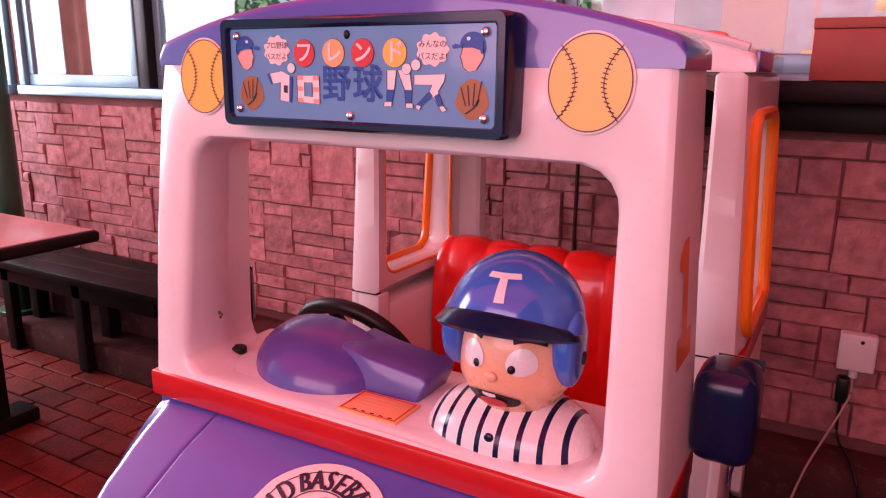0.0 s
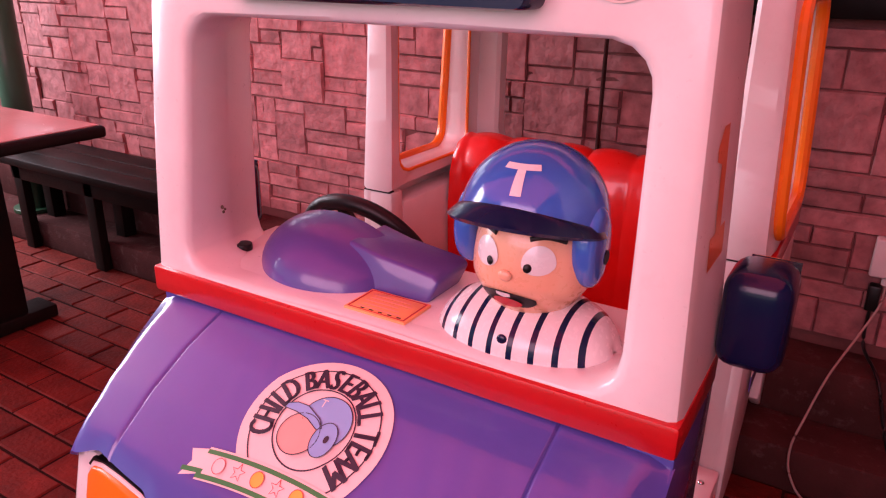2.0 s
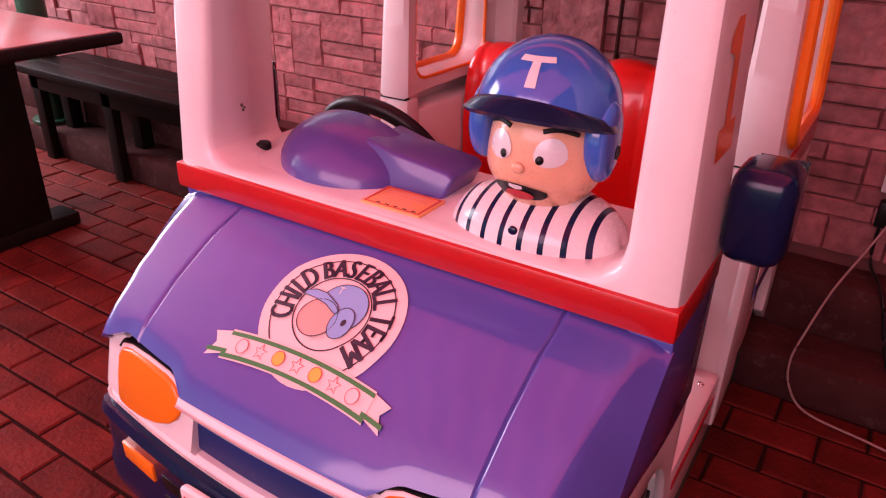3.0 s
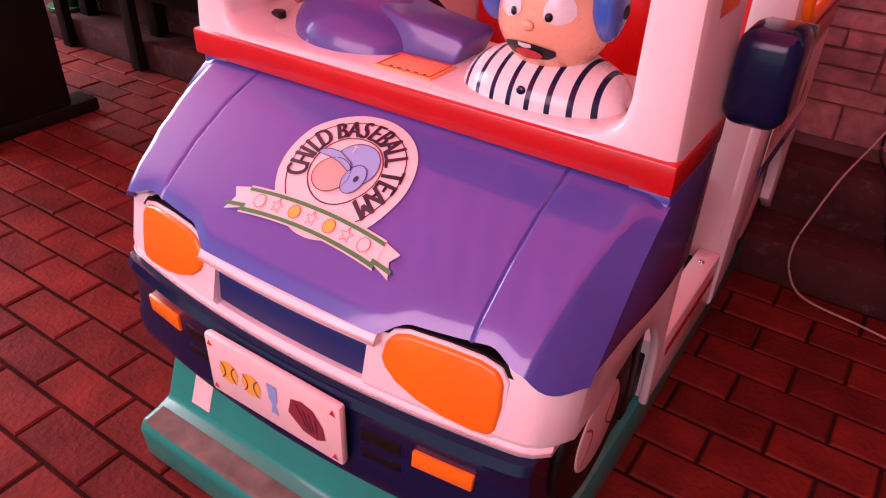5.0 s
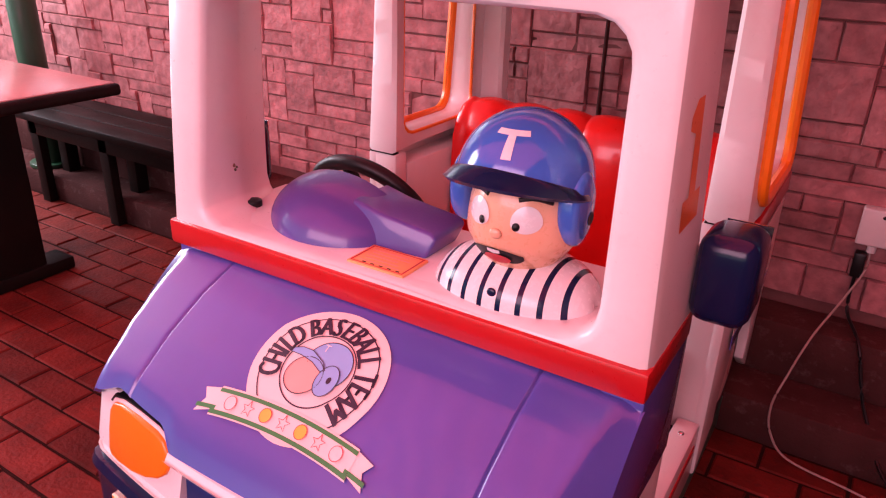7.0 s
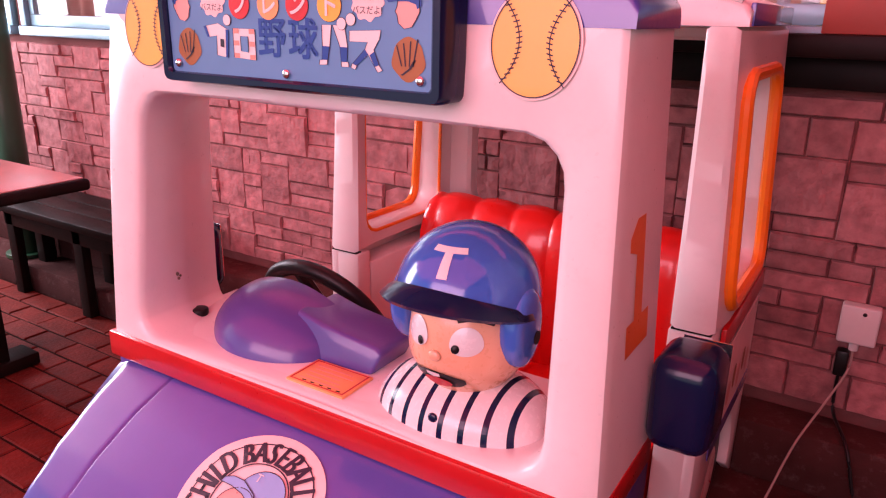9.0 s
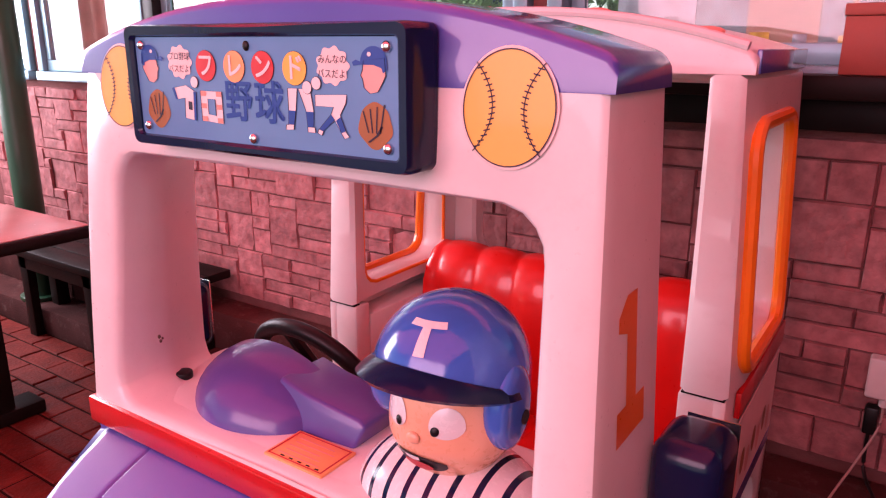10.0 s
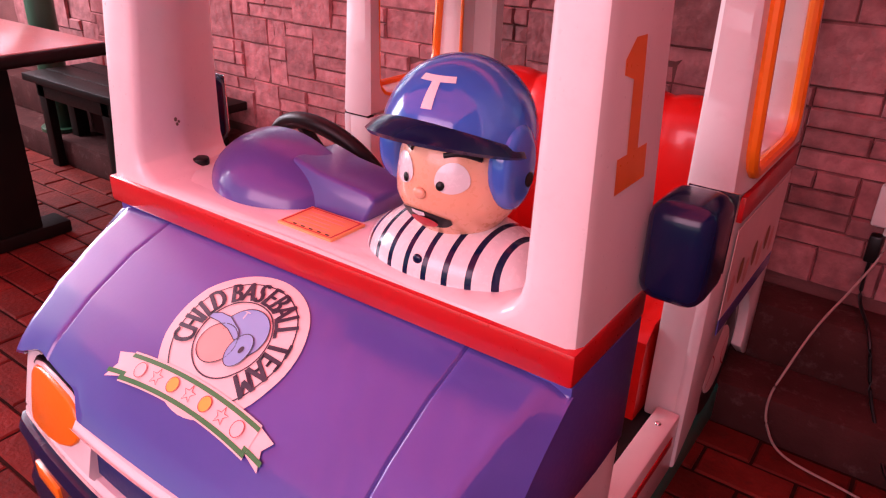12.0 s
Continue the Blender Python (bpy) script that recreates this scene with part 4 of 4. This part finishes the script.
for s in (-1, 1):
    draped([ribbon_pt(s * 0.120, -0.012), ribbon_pt(s * 0.166, -0.020), ribbon_pt(s * 0.155, 0.0), ribbon_pt(s * 0.166, 0.016), ribbon_pt(s * 0.120, 0.022)], E2, "ribbon_tail", STICKER, emblem, "pink ribbon end", 3)
    ribbon_strip(s * 0.128, s * 0.166, -0.014, -0.008, E3, "ribbon_edge", GREENINK, emblem)
rib = ribbon_strip(-0.136, 0.136, -0.022, 0.022, E3, "ribbon", STICKER, emblem, "pink ribbon with green edges")
ribbon_strip(-0.136, 0.136, 0.013, 0.019, E4, "ribbon_edge", GREENINK, emblem)
ribbon_strip(-0.136, 0.136, -0.020, -0.014, E4, "ribbon_edge", GREENINK, emblem)
E5 = emblem_at(0.0035)
for k in range(7):
    u = -0.105 + 0.035 * k
    cu, cv = ribbon_pt(u, 0)
    if k % 2:
        star = [(cu + (0.012 if j % 2 == 0 else 0.005) * math.sin(j * math.pi / 5), cv + (0.012 if j % 2 == 0 else 0.005) * math.cos(j * math.pi / 5)) for j in range(11)]
        part("printed_star", stroke(star, 0.0012, E5), REDINK, emblem)
    else:
        draped(disc_flat(cu, cv, 0.0105, 0.0105, 20), E5, "printed_ball", BALL if k in (2, 4) else STICKER, emblem, "", 2)
        part("ball_line", stroke(disc_flat(cu, cv, 0.0105, 0.0105, 20) + [(cu + 0.0105, cv)], 0.0009, emblem_at(0.0042)), REDINK, emblem)

# ---- the driver figure ----
fig = bmesh.new()


def add(b, index, m=None):
    for f in b.faces:
        f.material_index = index
    join(fig, b, m)


FX, FY = 0.208, 0.118
# pinstriped bust: 0 shirt, 1 stripe
bust = bmesh.new()
edges = []
for k in range(-5, 5):
    edges += [(k + 0.5) * 0.031 - 0.0042, (k + 0.5) * 0.031 + 0.0042]
cols = sorted(set([-0.1399, -0.139, -0.137] + [e for e in edges if abs(e) < 0.134] + lin(-0.134, 0.134, 41) + [0.137, 0.139, 0.1399]))
prev = None
for x in cols:
    k = math.sqrt(max(0.0, 1 - (x / 0.14) ** 2))
    row = []
    for a in lin(0, math.pi, 25):
        row.append(bust.verts.new((FX + x * (1 - 0.06 * math.sin(a)), FY - 0.003 - (0.094 * k + 0.004) * math.cos(a), 0.727 + (0.071 * k ** 0.75 + 0.001) * math.sin(a) ** 0.8)))
    if prev:
        mid = (px + x) / 2
        stripe = any(abs(mid - (q + 0.5) * 0.031) < 0.0041 for q in range(-4, 4))
        for i in range(24):
            f = bust.faces.new((prev[i], prev[i + 1], row[i + 1], row[i]))
            f.material_index = 1 if stripe else 0
    prev, px = row, x
join(fig, bust)
add(ball((FX + 0.002, FY - 0.094, 0.757), (0.008, 0.004, 0.008), 14, 8), 1)
add(tube([Vector((FX + 0.055 * math.cos(a), FY + 0.055 * math.sin(a) - 0.01, 0.784 - 0.014 * (math.sin(a) < 0) * abs(math.sin(a)))) for a in (2 * math.pi * i / 32 for i in range(32))], 0.003, True, 6), 1)
add(cyl((FX, FY - 0.005, 0.786), (0, 0, 1), 0.053, 0.05, 28), 2)


def head(u, v):
    a, b = 2 * math.pi * u, math.pi * (v - 0.5)
    cx, cz = math.cos(b), math.sin(b)
    w = abs(cx) ** (0.78 if cz > 0 else 0.56)
    x, y = math.cos(a), math.sin(a)
    jaw = 1 - 0.16 * max(0, -cz - 0.35) + 0.05 * max(0, 1 - abs(cz + 0.35) * 2.2)
    return Vector((FX + 0.004 + 0.085 * w * x * jaw, FY - 0.003 + 0.085 * w * y * jaw, 0.862 + 0.091 * cz))


add(grid(head, lin(0, 1, 49), lin(0.0, 1, 31)), 2)
HC = Vector((FX - 0.002, FY + 0.002, 0.910))


def helm(u, v):
    a = 2 * math.pi * u
    low = radians(-6) - radians(25) * math.sin(a)
    b = low + (math.pi / 2 - low) * v
    return HC + Vector((0.103 * math.cos(b) * math.cos(a), 0.110 * math.cos(b) * math.sin(a), 0.104 * math.sin(b)))


add(solidify(grid(helm, lin(0, 1, 57), lin(0, 1, 25)), 0.006, lambda c: c - HC), 3)


def peak(u, v):
    a = radians(-90) + radians(84) * u
    low = radians(-6) - radians(25) * math.sin(a) + radians(3)
    c = math.cos(radians(84) * u) ** 0.55
    k = 1.012 + 0.33 * v * c
    z = 0.107 * math.sin(low) - (0.013 * v ** 1.3 + 0.003 * v) * (0.4 + 0.6 * c)
    return HC + Vector((0.104 * math.cos(low) * math.cos(a) * (1.012 + 0.20 * v * c), 0.112 * math.cos(low) * math.sin(a) * k, z))


add(solidify(grid(peak, lin(-1, 1, 41), lin(0, 1, 9)), 0.007, lambda c: Vector((0, -0.3, 1))), 1)
for s in (-1, 1):
    ear = cyl((0, 0, 0), (1, 0, 0), 0.045, 0.034, 28, 0.014)
    add(ear, 3, Matrix.Translation((FX - 0.002 + s * 0.089, FY - 0.008, 0.884)) @ Matrix.Diagonal((1, 0.95, 1.3, 1)))
    add(cyl((FX - 0.002 + s * 0.1055, FY + 0.008, 0.866), (1, 0, 0), 0.010, 0.003, 16), 4)
    # eyes and brows
    ex = FX + 0.003 + s * 0.035
    def on_face(dx, z, lift, s=s):
        x = FX + 0.004 + dx
        w = max(0.02, 1 - ((z - 0.862) / 0.091) ** 2) ** (0.39 if z > 0.862 else 0.28)
        cz = (z - 0.862) / 0.091
        jaw = 1 - 0.16 * max(0, -cz - 0.35) + 0.05 * max(0, 1 - abs(cz + 0.35) * 2.2)
        q = max(0.0, 1 - (dx / (0.085 * w * jaw)) ** 2) ** 0.5
        return Vector((x, FY - 0.003 - 0.085 * w * jaw * q - lift, z))
    eye = grid(lambda r, t, s=s: on_face(s * 0.0375 + 0.0205 * r * math.cos(t), 0.871 + (0.025 if math.sin(t) > 0 else 0.015) * r * math.sin(t), 0.0012 + 0.002 * (1 - r * r)), lin(0, 1, 7), lin(0, 2 * math.pi, 29))
    add(eye, 0)
    pupil = grid(lambda r, t, s=s: on_face(s * 0.0275 + 0.0055 * r * math.cos(t) - 0.001, 0.866 + 0.0062 * r * math.sin(t), 0.0035 + 0.002 * (1 - r * r)), lin(0, 1, 4), lin(0, 2 * math.pi, 19))
    add(pupil, 4)
    brow = tube([on_face(s * (0.024 + 0.04 * k / 5), 0.903 + 0.005 * math.sin(k / 5 * math.pi) - 0.004 * k / 5, 0.001) for k in range(6)], 0.0036, False, 8)
    add(brow, 4)
add(ball(on_face(-0.003, 0.851, 0.002), (0.010, 0.005, 0.008), 18, 12), 2)
add(grid(lambda u, v: on_face(-0.005 + 0.042 * u, 0.815 + 0.005 * (1 - u * u) - 0.004 * u * u + v * (0.017 * (1 - u ** 4) if v < 0 else 0.007), 0.0022), lin(-1, 1, 33), lin(-1, 1, 9)), 4)
add(grid(lambda r, t: on_face(-0.003 + 0.022 * r * math.cos(t), 0.8085 + 0.0085 * r * math.sin(t), 0.0042), lin(0, 1, 5), lin(0, 2 * math.pi, 25)), 5)
add(grid(lambda u, v: on_face(-0.016 + 0.021 * u, 0.826 - 0.008 * v * (1 - 0.3 * abs(2 * u - 1)), 0.005), lin(0, 1, 7), lin(0, 1, 4)), 0)
# letter on the helmet
def on_helmet(u, v):
    b = radians(43) + v / 0.108
    a = radians(-90) + (u / 0.1) / math.cos(radians(43))
    k = 1.012
    return HC + Vector((0.103 * k * math.cos(b) * math.cos(a), 0.110 * k * math.cos(b) * math.sin(a), 0.104 * k * math.sin(b)))


add(grid(lambda u, v: on_helmet(u + 0.010, v), lin(-0.027, 0.027, 15), lin(0.013, 0.0235, 5)), 0)
add(grid(lambda u, v: on_helmet(u + 0.010, v), lin(-0.006, 0.006, 6), lin(-0.025, 0.013, 9)), 0)
FIGWHITE = material("figure_white", (0.80, 0.77, 0.76), 0.25, coat=0.4, spread=0.03)
FIGBLUE = material("figure_blue", (0.045, 0.135, 0.52), 0.16, coat=0.7, spread=0.05)
figure = tagged(part("driver_figure", fig, [FIGWHITE, NAVY, SKIN, FIGBLUE, BLACK, REDINK], None, "", 40), "painted bust with blue batting helmet and pinstriped shirt on the dashboard", "figurine")

# ---- table, bench, pole ----
table = thing("dining_table", "table with a reddish laminate top and black edge", "table")
part("tabletop", box(-2.75, -1.545, -0.12, 0.66, 0.705, 0.744, 0.012, 3), DARKWOOD, table, "black-edged tabletop")
part("top_laminate", box(-2.735, -1.562, -0.105, 0.645, 0.7435, 0.748, 0.0015), TABLETOP, table, "reddish laminate")
for x in (-1.95, -2.5):
    part("leg", box(x - 0.05, x + 0.05, 0.1, 0.48, 0.05, 0.704, 0.006), DARKWOOD, table)
    part("foot", box(x - 0.06, x + 0.06, -0.02, 0.58, 0.0, 0.05, 0.008), DARKWOOD, table)


def bench(x0, x1, y0, y1, label):
    b = thing("bench", label, "bench")
    for k in range(3):
        w = (y1 - y0) / 3
        part("seat_plank", box(x0, x1, y0 + k * w, y0 + (k + 1) * w - 0.004, 0.40, 0.435, 0.005), DARKWOOD, b)
    part("apron", box(x0 + 0.05, x1 - 0.06, y0 + 0.03, y0 + 0.05, 0.33, 0.399, 0.003), DARKWOOD, b)
    part("end_panel", box(x1 - 0.045, x1 - 0.01, y0 + 0.04, 0.97, 0.0, 0.399, 0.003), DARKWOOD, b)
    part("end_panel", box(x1 - 0.045, x1 - 0.01, 0.971, 1.135, 0.121, 0.399, 0.003), DARKWOOD, b)
    for x in (x0 + 0.06, (x0 + x1) / 2):
        part("leg", box(x, x + 0.06, y0 + 0.03, y0 + 0.07, 0.0, 0.398, 0.004), DARKWOOD, b)
        part("leg", box(x, x + 0.06, 1.05, 1.11, 0.12, 0.398, 0.004), DARKWOOD, b)
    return b


bench(-2.75, -1.60, 0.90, 1.24, "dark-stained wooden bench along the wall")
pole = thing("steel_pole", "dark green painted steel roof post", "post")
part("shaft", cyl((-2.82, 1.08, 1.36), (0, 0, 1), 0.062, 2.72, 28), POLE, pole)
part("foot_plate", cyl((-2.82, 1.08, 0.13), (0, 0, 1), 0.10, 0.02, 28, 0.003), POLE, pole)

# ---- socket box and cables ----
sock = thing("outlet_box", "pale plastic outlet box on the stone wall", "outlet")
part("housing", box(0.648, 0.735, 1.225, WALL_Y - 0.02, 0.522, 0.622, 0.006, 3), BOXGREY, sock)
part("cover_screw", ball((0.70, 1.2245, 0.605), (0.005, 0.003, 0.005), 12, 8), BLACK, sock)
part("gland", cyl((0.69, 1.245, 0.512), (0, 0, 1), 0.011, 0.022, 16), BOXGREY, sock)
part("plug", box(0.655, 0.685, 1.22, 1.255, 0.43, 0.50, 0.006), BLACK, sock)


def spline(pts, n=10):
    out = []
    p = [Vector(q) for q in pts]
    for i in range(len(p) - 1):
        a, b, c, d = p[max(i - 1, 0)], p[i], p[i + 1], p[min(i + 2, len(p) - 1)]
        for k in range(n):
            t = k / n
            out.append(0.5 * (2 * b + (c - a) * t + (2 * a - 5 * b + 4 * c - d) * t * t + (3 * b - a - 3 * c + d) * t ** 3))
    return out + [p[-1]]


tagged(part("power_cable", tube(spline([(0.69, 1.245, 0.505), (0.688, 1.225, 0.45), (0.655, 1.17, 0.375), (0.612, 1.08, 0.295), (0.582, 1.0, 0.205), (0.566, 0.965, 0.13), (0.580, 0.95, 0.06), (0.635, 0.93, 0.012), (0.78, 0.90, 0.008), (0.95, 0.86, 0.008), (1.3, 0.80, 0.008)]), 0.003, False, 8), CABLE), "pale grey power cable hanging from the outlet", "cable")
tagged(part("dark_cable", tube(spline([(0.67, 1.24, 0.435), (0.675, 1.23, 0.33), (0.72, 1.12, 0.293), (0.78, 1.05, 0.13), (0.90, 0.92, 0.008), (1.2, 0.90, 0.008)]), 0.0045, False, 8), BLACK), "dark power cable on the plinth", "cable")
tagged(part("wall_conduit", cyl((-0.10, WALL_Y - 0.026, 0.72), (0, 0, 1), 0.006, 0.84, 10), CONCRETE), "thin vertical conduit on the stone wall", "conduit")

# ---- goods behind the shop window ----
shop = WALL_Y + 0.18
# unseen ceiling added to keep sky light off the goods
structure("added_shop_ceiling", box(-0.26, 2.6, shop + 0.001, shop + 1.4, 2.3, 2.36, 0), CREAM, "added plain ceiling that shades the shop goods", "ceiling", False)
structure("shop_wall", box(-0.26, 2.6, shop + 1.3, shop + 1.4, 0.0, 2.3, 0), PACK, "pale grey back wall of the shop room", "wall", False)
structure("shop_shelf", box(-0.24, 2.5, shop + 0.001, shop + 0.5, 1.15, 1.20, 0.003), CREAM, "pale shelf behind the shop window", "shelf")
for x0, x1, z0, z1, mat, lab in ((0.22, 0.40, 1.21, 1.50, CREAM, "cream cardboard display sheet"), (0.47, 0.60, 1.21, 1.62, CREAM, "cream cardboard display sheet"), (-0.15, 0.08, 1.21, 1.6, PACK, "clear plastic bags hanging in a row")):
    tagged(part("display_card", box(x0, x1, shop + 0.10, shop + 0.108, z0, z1, 0.001), mat), lab, "display")
for x, z, w, h, mat in ((0.26, 1.33, 0.05, 0.05, PACKY), (0.30, 1.25, 0.09, 0.05, PACK), (0.36, 1.32, 0.035, 0.06, PACK), (0.475, 1.30, 0.05, 0.09, PACKY), (0.13, 1.30, 0.05, 0.12, PACK), (0.02, 1.32, 0.04, 0.16, PACK), (0.545, 1.45, 0.12, 0.06, PACK), (0.66, 1.47, 0.08, 0.05, PACKY)):
    def pillow(u, v, x=x, z=z, w=w, h=h):
        return Vector((x + w * u / 2, shop + 0.075 - 0.018 * (1 - u * u) * (1 - v * v), z + h * v / 2))
    tagged(part("snack_packet", solidify(grid(pillow, lin(-1, 1, 9), lin(-1, 1, 9)), 0.006, lambda c: Vector((0, -1, 0))), mat), "shiny snack packet behind the shop glass", "packet", "packets in the shop window")
bb = thing("brown_box", "reddish brown board box standing on the counter", "box")
part("body", box(0.50, 0.95, WALL_Y - 0.13, WALL_Y - 0.03, SILL_R + 0.0455, SILL_R + 0.165, 0.003), BOXBROWN, bb)
part("lid", box(0.497, 0.953, WALL_Y - 0.133, WALL_Y - 0.027, SILL_R + 0.1655, SILL_R + 0.19, 0.003), BOXBROWN, bb)

tagged(part("window_track", box(-2.088, -2.022, WALL_Y + 0.005, WALL_Y + 0.09, 1.192, 2.19, 0.002), BLACK), "black rubber strip between the sliding sashes", "window trim")

# curtain behind the left sash
cur = grid(lambda u, v: Vector((u, WALL_Y + 0.14 + 0.012 * math.sin(u * 60), v)), lin(-2.86, -2.52, 40), lin(1.2, 2.2, 4))
tagged(part("curtain", solidify(cur, 0.003, lambda c: Vector((0, -1, 0))), CURTAIN), "brown cloth curtain beside the window", "curtain")

# ---- outside: ground, hedge, house ----
structure("ground", box(-60, 60, -60, 90, -0.45, -0.25, 0), GROUND, "pale gravel ground outside", "ground", False)


def shrub(x, y, h, r, n, label):
    t = thing("tree", label, "tree")
    part("trunk", tube([Vector((x, y, -0.25)), Vector((x + 0.05, y, h * 0.4)), Vector((x - 0.03, y + 0.05, h * 0.8))], 0.06, False, 8), BARK, t)
    bm = bmesh.new()
    rnd = random.Random(int(x * 100) + 7)
    for k in range(n):
        a, b, q = rnd.uniform(0, 2 * math.pi), rnd.uniform(-1, 1), rnd.uniform(0.35, 1) ** 0.5
        c = Vector((x + r * q * math.cos(a) * math.sqrt(1 - b * b), y + r * q * math.sin(a) * math.sqrt(1 - b * b), h * 0.75 + r * 1.1 * q * b))
        s = rnd.uniform(0.04, 0.09)
        d1 = Vector((rnd.uniform(-1, 1), rnd.uniform(-1, 1), rnd.uniform(-1, 1))).normalized() * s
        d2 = Vector((rnd.uniform(-1, 1), rnd.uniform(-1, 1), rnd.uniform(-1, 1))).normalized() * s * 0.6
        bm.faces.new([bm.verts.new(c + d1), bm.verts.new(c + d2), bm.verts.new(c - d1), bm.verts.new(c - d2)])
    part("crown", bm, LEAF, t, smooth=False)


for x, y, h, r, n in ((-5.2, 4.6, 2.0, 1.0, 2600), (-3.9, 5.4, 1.7, 0.8, 1800), (-2.2, 5.2, 2.2, 0.9, 2200), (-7.0, 6.0, 2.2, 1.2, 2600)):
    shrub(x, y, h, r, n, "leafy green tree in the sunny yard")
house = thing("far_house", "pale house with small windows beyond the yard", "house")
part("wall", box(-9.5, -5.2, 11.0, 14.0, -0.25, 3.4, 0.0), HOUSE, house)
part("roof", extrude([(-9.9, 3.41), (-4.8, 3.41), (-6.0, 4.8), (-8.7, 4.8)], lambda u, v, w: Vector((u, w, v)), 10.6, 14.4), BOXBROWN, house)
for x in (-8.6, -7.4, -6.2):
    part("window", box(x, x + 0.7, 10.97, 10.999, 1.2, 2.2, 0), NAVY, house)

# ---- facing stones on the wall ----
rnd = random.Random(5)
CELL = 0.05
nx, nz = int((1.75 + 3.5) / CELL), int((1.142 - 0.315) / CELL)
taken = [[False] * nz for _ in range(nx)]
shapes = ((4, 1), (5, 1), (4, 2), (2, 2), (3, 1), (6, 1), (4, 3), (3, 2), (2, 1), (3, 3), (5, 1), (3, 1))
stones = []
for j in range(nz):
    for i in range(nx):
        if taken[i][j]:
            continue
        opts = list(shapes)
        rnd.shuffle(opts)
        for w, h in opts + [(2, 1), (1, 1)]:
            if i + w <= nx and j + h <= nz and not any(taken[i + a][j + b] for a in range(w) for b in range(h)):
                if w * h == 1 and rnd.random() < 0.6 and i + 2 <= nx and not taken[i + 1][j]:
                    w = 2
                for a in range(w):
                    for b in range(h):
                        taken[i + a][j + b] = True
                stones.append((i, j, w, h))
                break
mesh_cache = {}


def stone_mesh(w, h, k):
    key = (w, h, k)
    if key not in mesh_cache:
        r = random.Random(w * 31 + h * 7 + k)
        bm = bmesh.new()
        W, H, g = w * CELL / 2 - 0.0006, h * CELL / 2 - 0.0006, 0.004
        out = [bm.verts.new((sx * W + r.uniform(-.002, .002), 0.0, sz * H + r.uniform(-.002, .002))) for sx, sz in ((-1, -1), (1, -1), (1, 1), (-1, 1))]
        n1, n2 = 4, 3
        gr = [[bm.verts.new(((-1 + 2 * a / (n1 - 1)) * (W - g), -0.011 + r.uniform(-0.004, 0.003), (-1 + 2 * b / (n2 - 1)) * (H - g))) for a in range(n1)] for b in range(n2)]
        for b in range(n2 - 1):
            for a in range(n1 - 1):
                bm.faces.new((gr[b][a], gr[b][a + 1], gr[b + 1][a + 1], gr[b + 1][a]))
        bm.faces.new([out[0], out[1]] + gr[0][::-1])
        bm.faces.new([out[2], out[3]] + gr[-1])
        bm.faces.new([out[1], out[2]] + [gr[b][-1] for b in range(n2)][::-1])
        bm.faces.new([out[3], out[0]] + [gr[b][0] for b in range(n2)])
        bmesh.ops.triangulate(bm, faces=[f for f in bm.faces if len(f.verts) > 4])
        bmesh.ops.recalc_face_normals(bm, faces=bm.faces)
        me = bpy.data.meshes.new("stone")
        bm.to_mesh(me)
        bm.free()
        me.materials.append(STONE)
        me.polygons.foreach_set("use_smooth", [True] * len(me.polygons))
        me.set_sharp_from_angle(angle=radians(28))
        mesh_cache[key] = me
    return mesh_cache[key]


near, rest = [], bmesh.new()
for i, j, w, h in stones:
    x, z = -3.5 + (i + w / 2) * CELL, 0.315 + (j + h / 2) * CELL
    loc = Vector((x, WALL_Y + 0.001 + rnd.uniform(-0.006, 0.009), z))
    me = stone_mesh(w, h, rnd.randrange(4))
    if -2.75 < x < 1.15 and len(near) < 300:
        o = new("stone", me)
        o.parent = wall_back
        o.location = loc
        near.append(o)
    else:
        k = len(rest.verts)
        rest.from_mesh(me)
        rest.verts.ensure_lookup_table()
        for v in rest.verts[k:]:
            v.co += loc
if rest.verts:
    tagged(part("stone_rest", rest, STONE, wall_back, "", 28), kind="stuff")

# ---- floor pavers ----
PX, PYW = 0.2095, 0.1065
bm = bmesh.new()
bmesh.ops.create_cube(bm, size=1, matrix=Matrix.LocRotScale((0, 0, -0.02), None, (PX - 0.008, PYW - 0.008, 0.04)))
bmesh.ops.bevel(bm, geom=[e for e in bm.edges if e.verts[0].co.z > -0.01 and e.verts[1].co.z > -0.01], offset=0.004, segments=1, affect="EDGES")
paver = bpy.data.meshes.new("paver")
bm.to_mesh(paver)
bm.free()
paver.materials.append(PAVER)
rest = bmesh.new()
count = 0
for j in range(-22, 13):
    y = -0.30 + (j + 0.5) * PYW
    if y > 0.98:
        continue
    for i in range(-22, 20):
        x = -0.788 + (i + 0.5 + 0.5 * (j % 2)) * PX
        if not -5.2 < x < 2.5:
            continue
        m = pose(x, y, rnd.uniform(-0.003, 0.001), rnd.uniform(-0.5, 0.5), rnd.uniform(-0.4, 0.4), rnd.uniform(-0.5, 0.5))
        hidden = abs(x) < 0.3 and -0.25 < y < 0.9
        if ((-2.2 < x < -0.2 and -0.5 < y < 0.95) or (0.3 < x < 1.5 and -0.3 < y < 0.98)) and not hidden and count < 300:
            o = new("paver", paver)
            o.parent = floor
            o.matrix_basis = m
            count += 1
        elif not hidden:
            k = len(rest.verts)
            rest.from_mesh(paver)
            rest.verts.ensure_lookup_table()
            for v in rest.verts[k:]:
                v.co = m @ v.co
tagged(part("paver_rest", rest, PAVER, floor, "", smooth=False), kind="stuff")
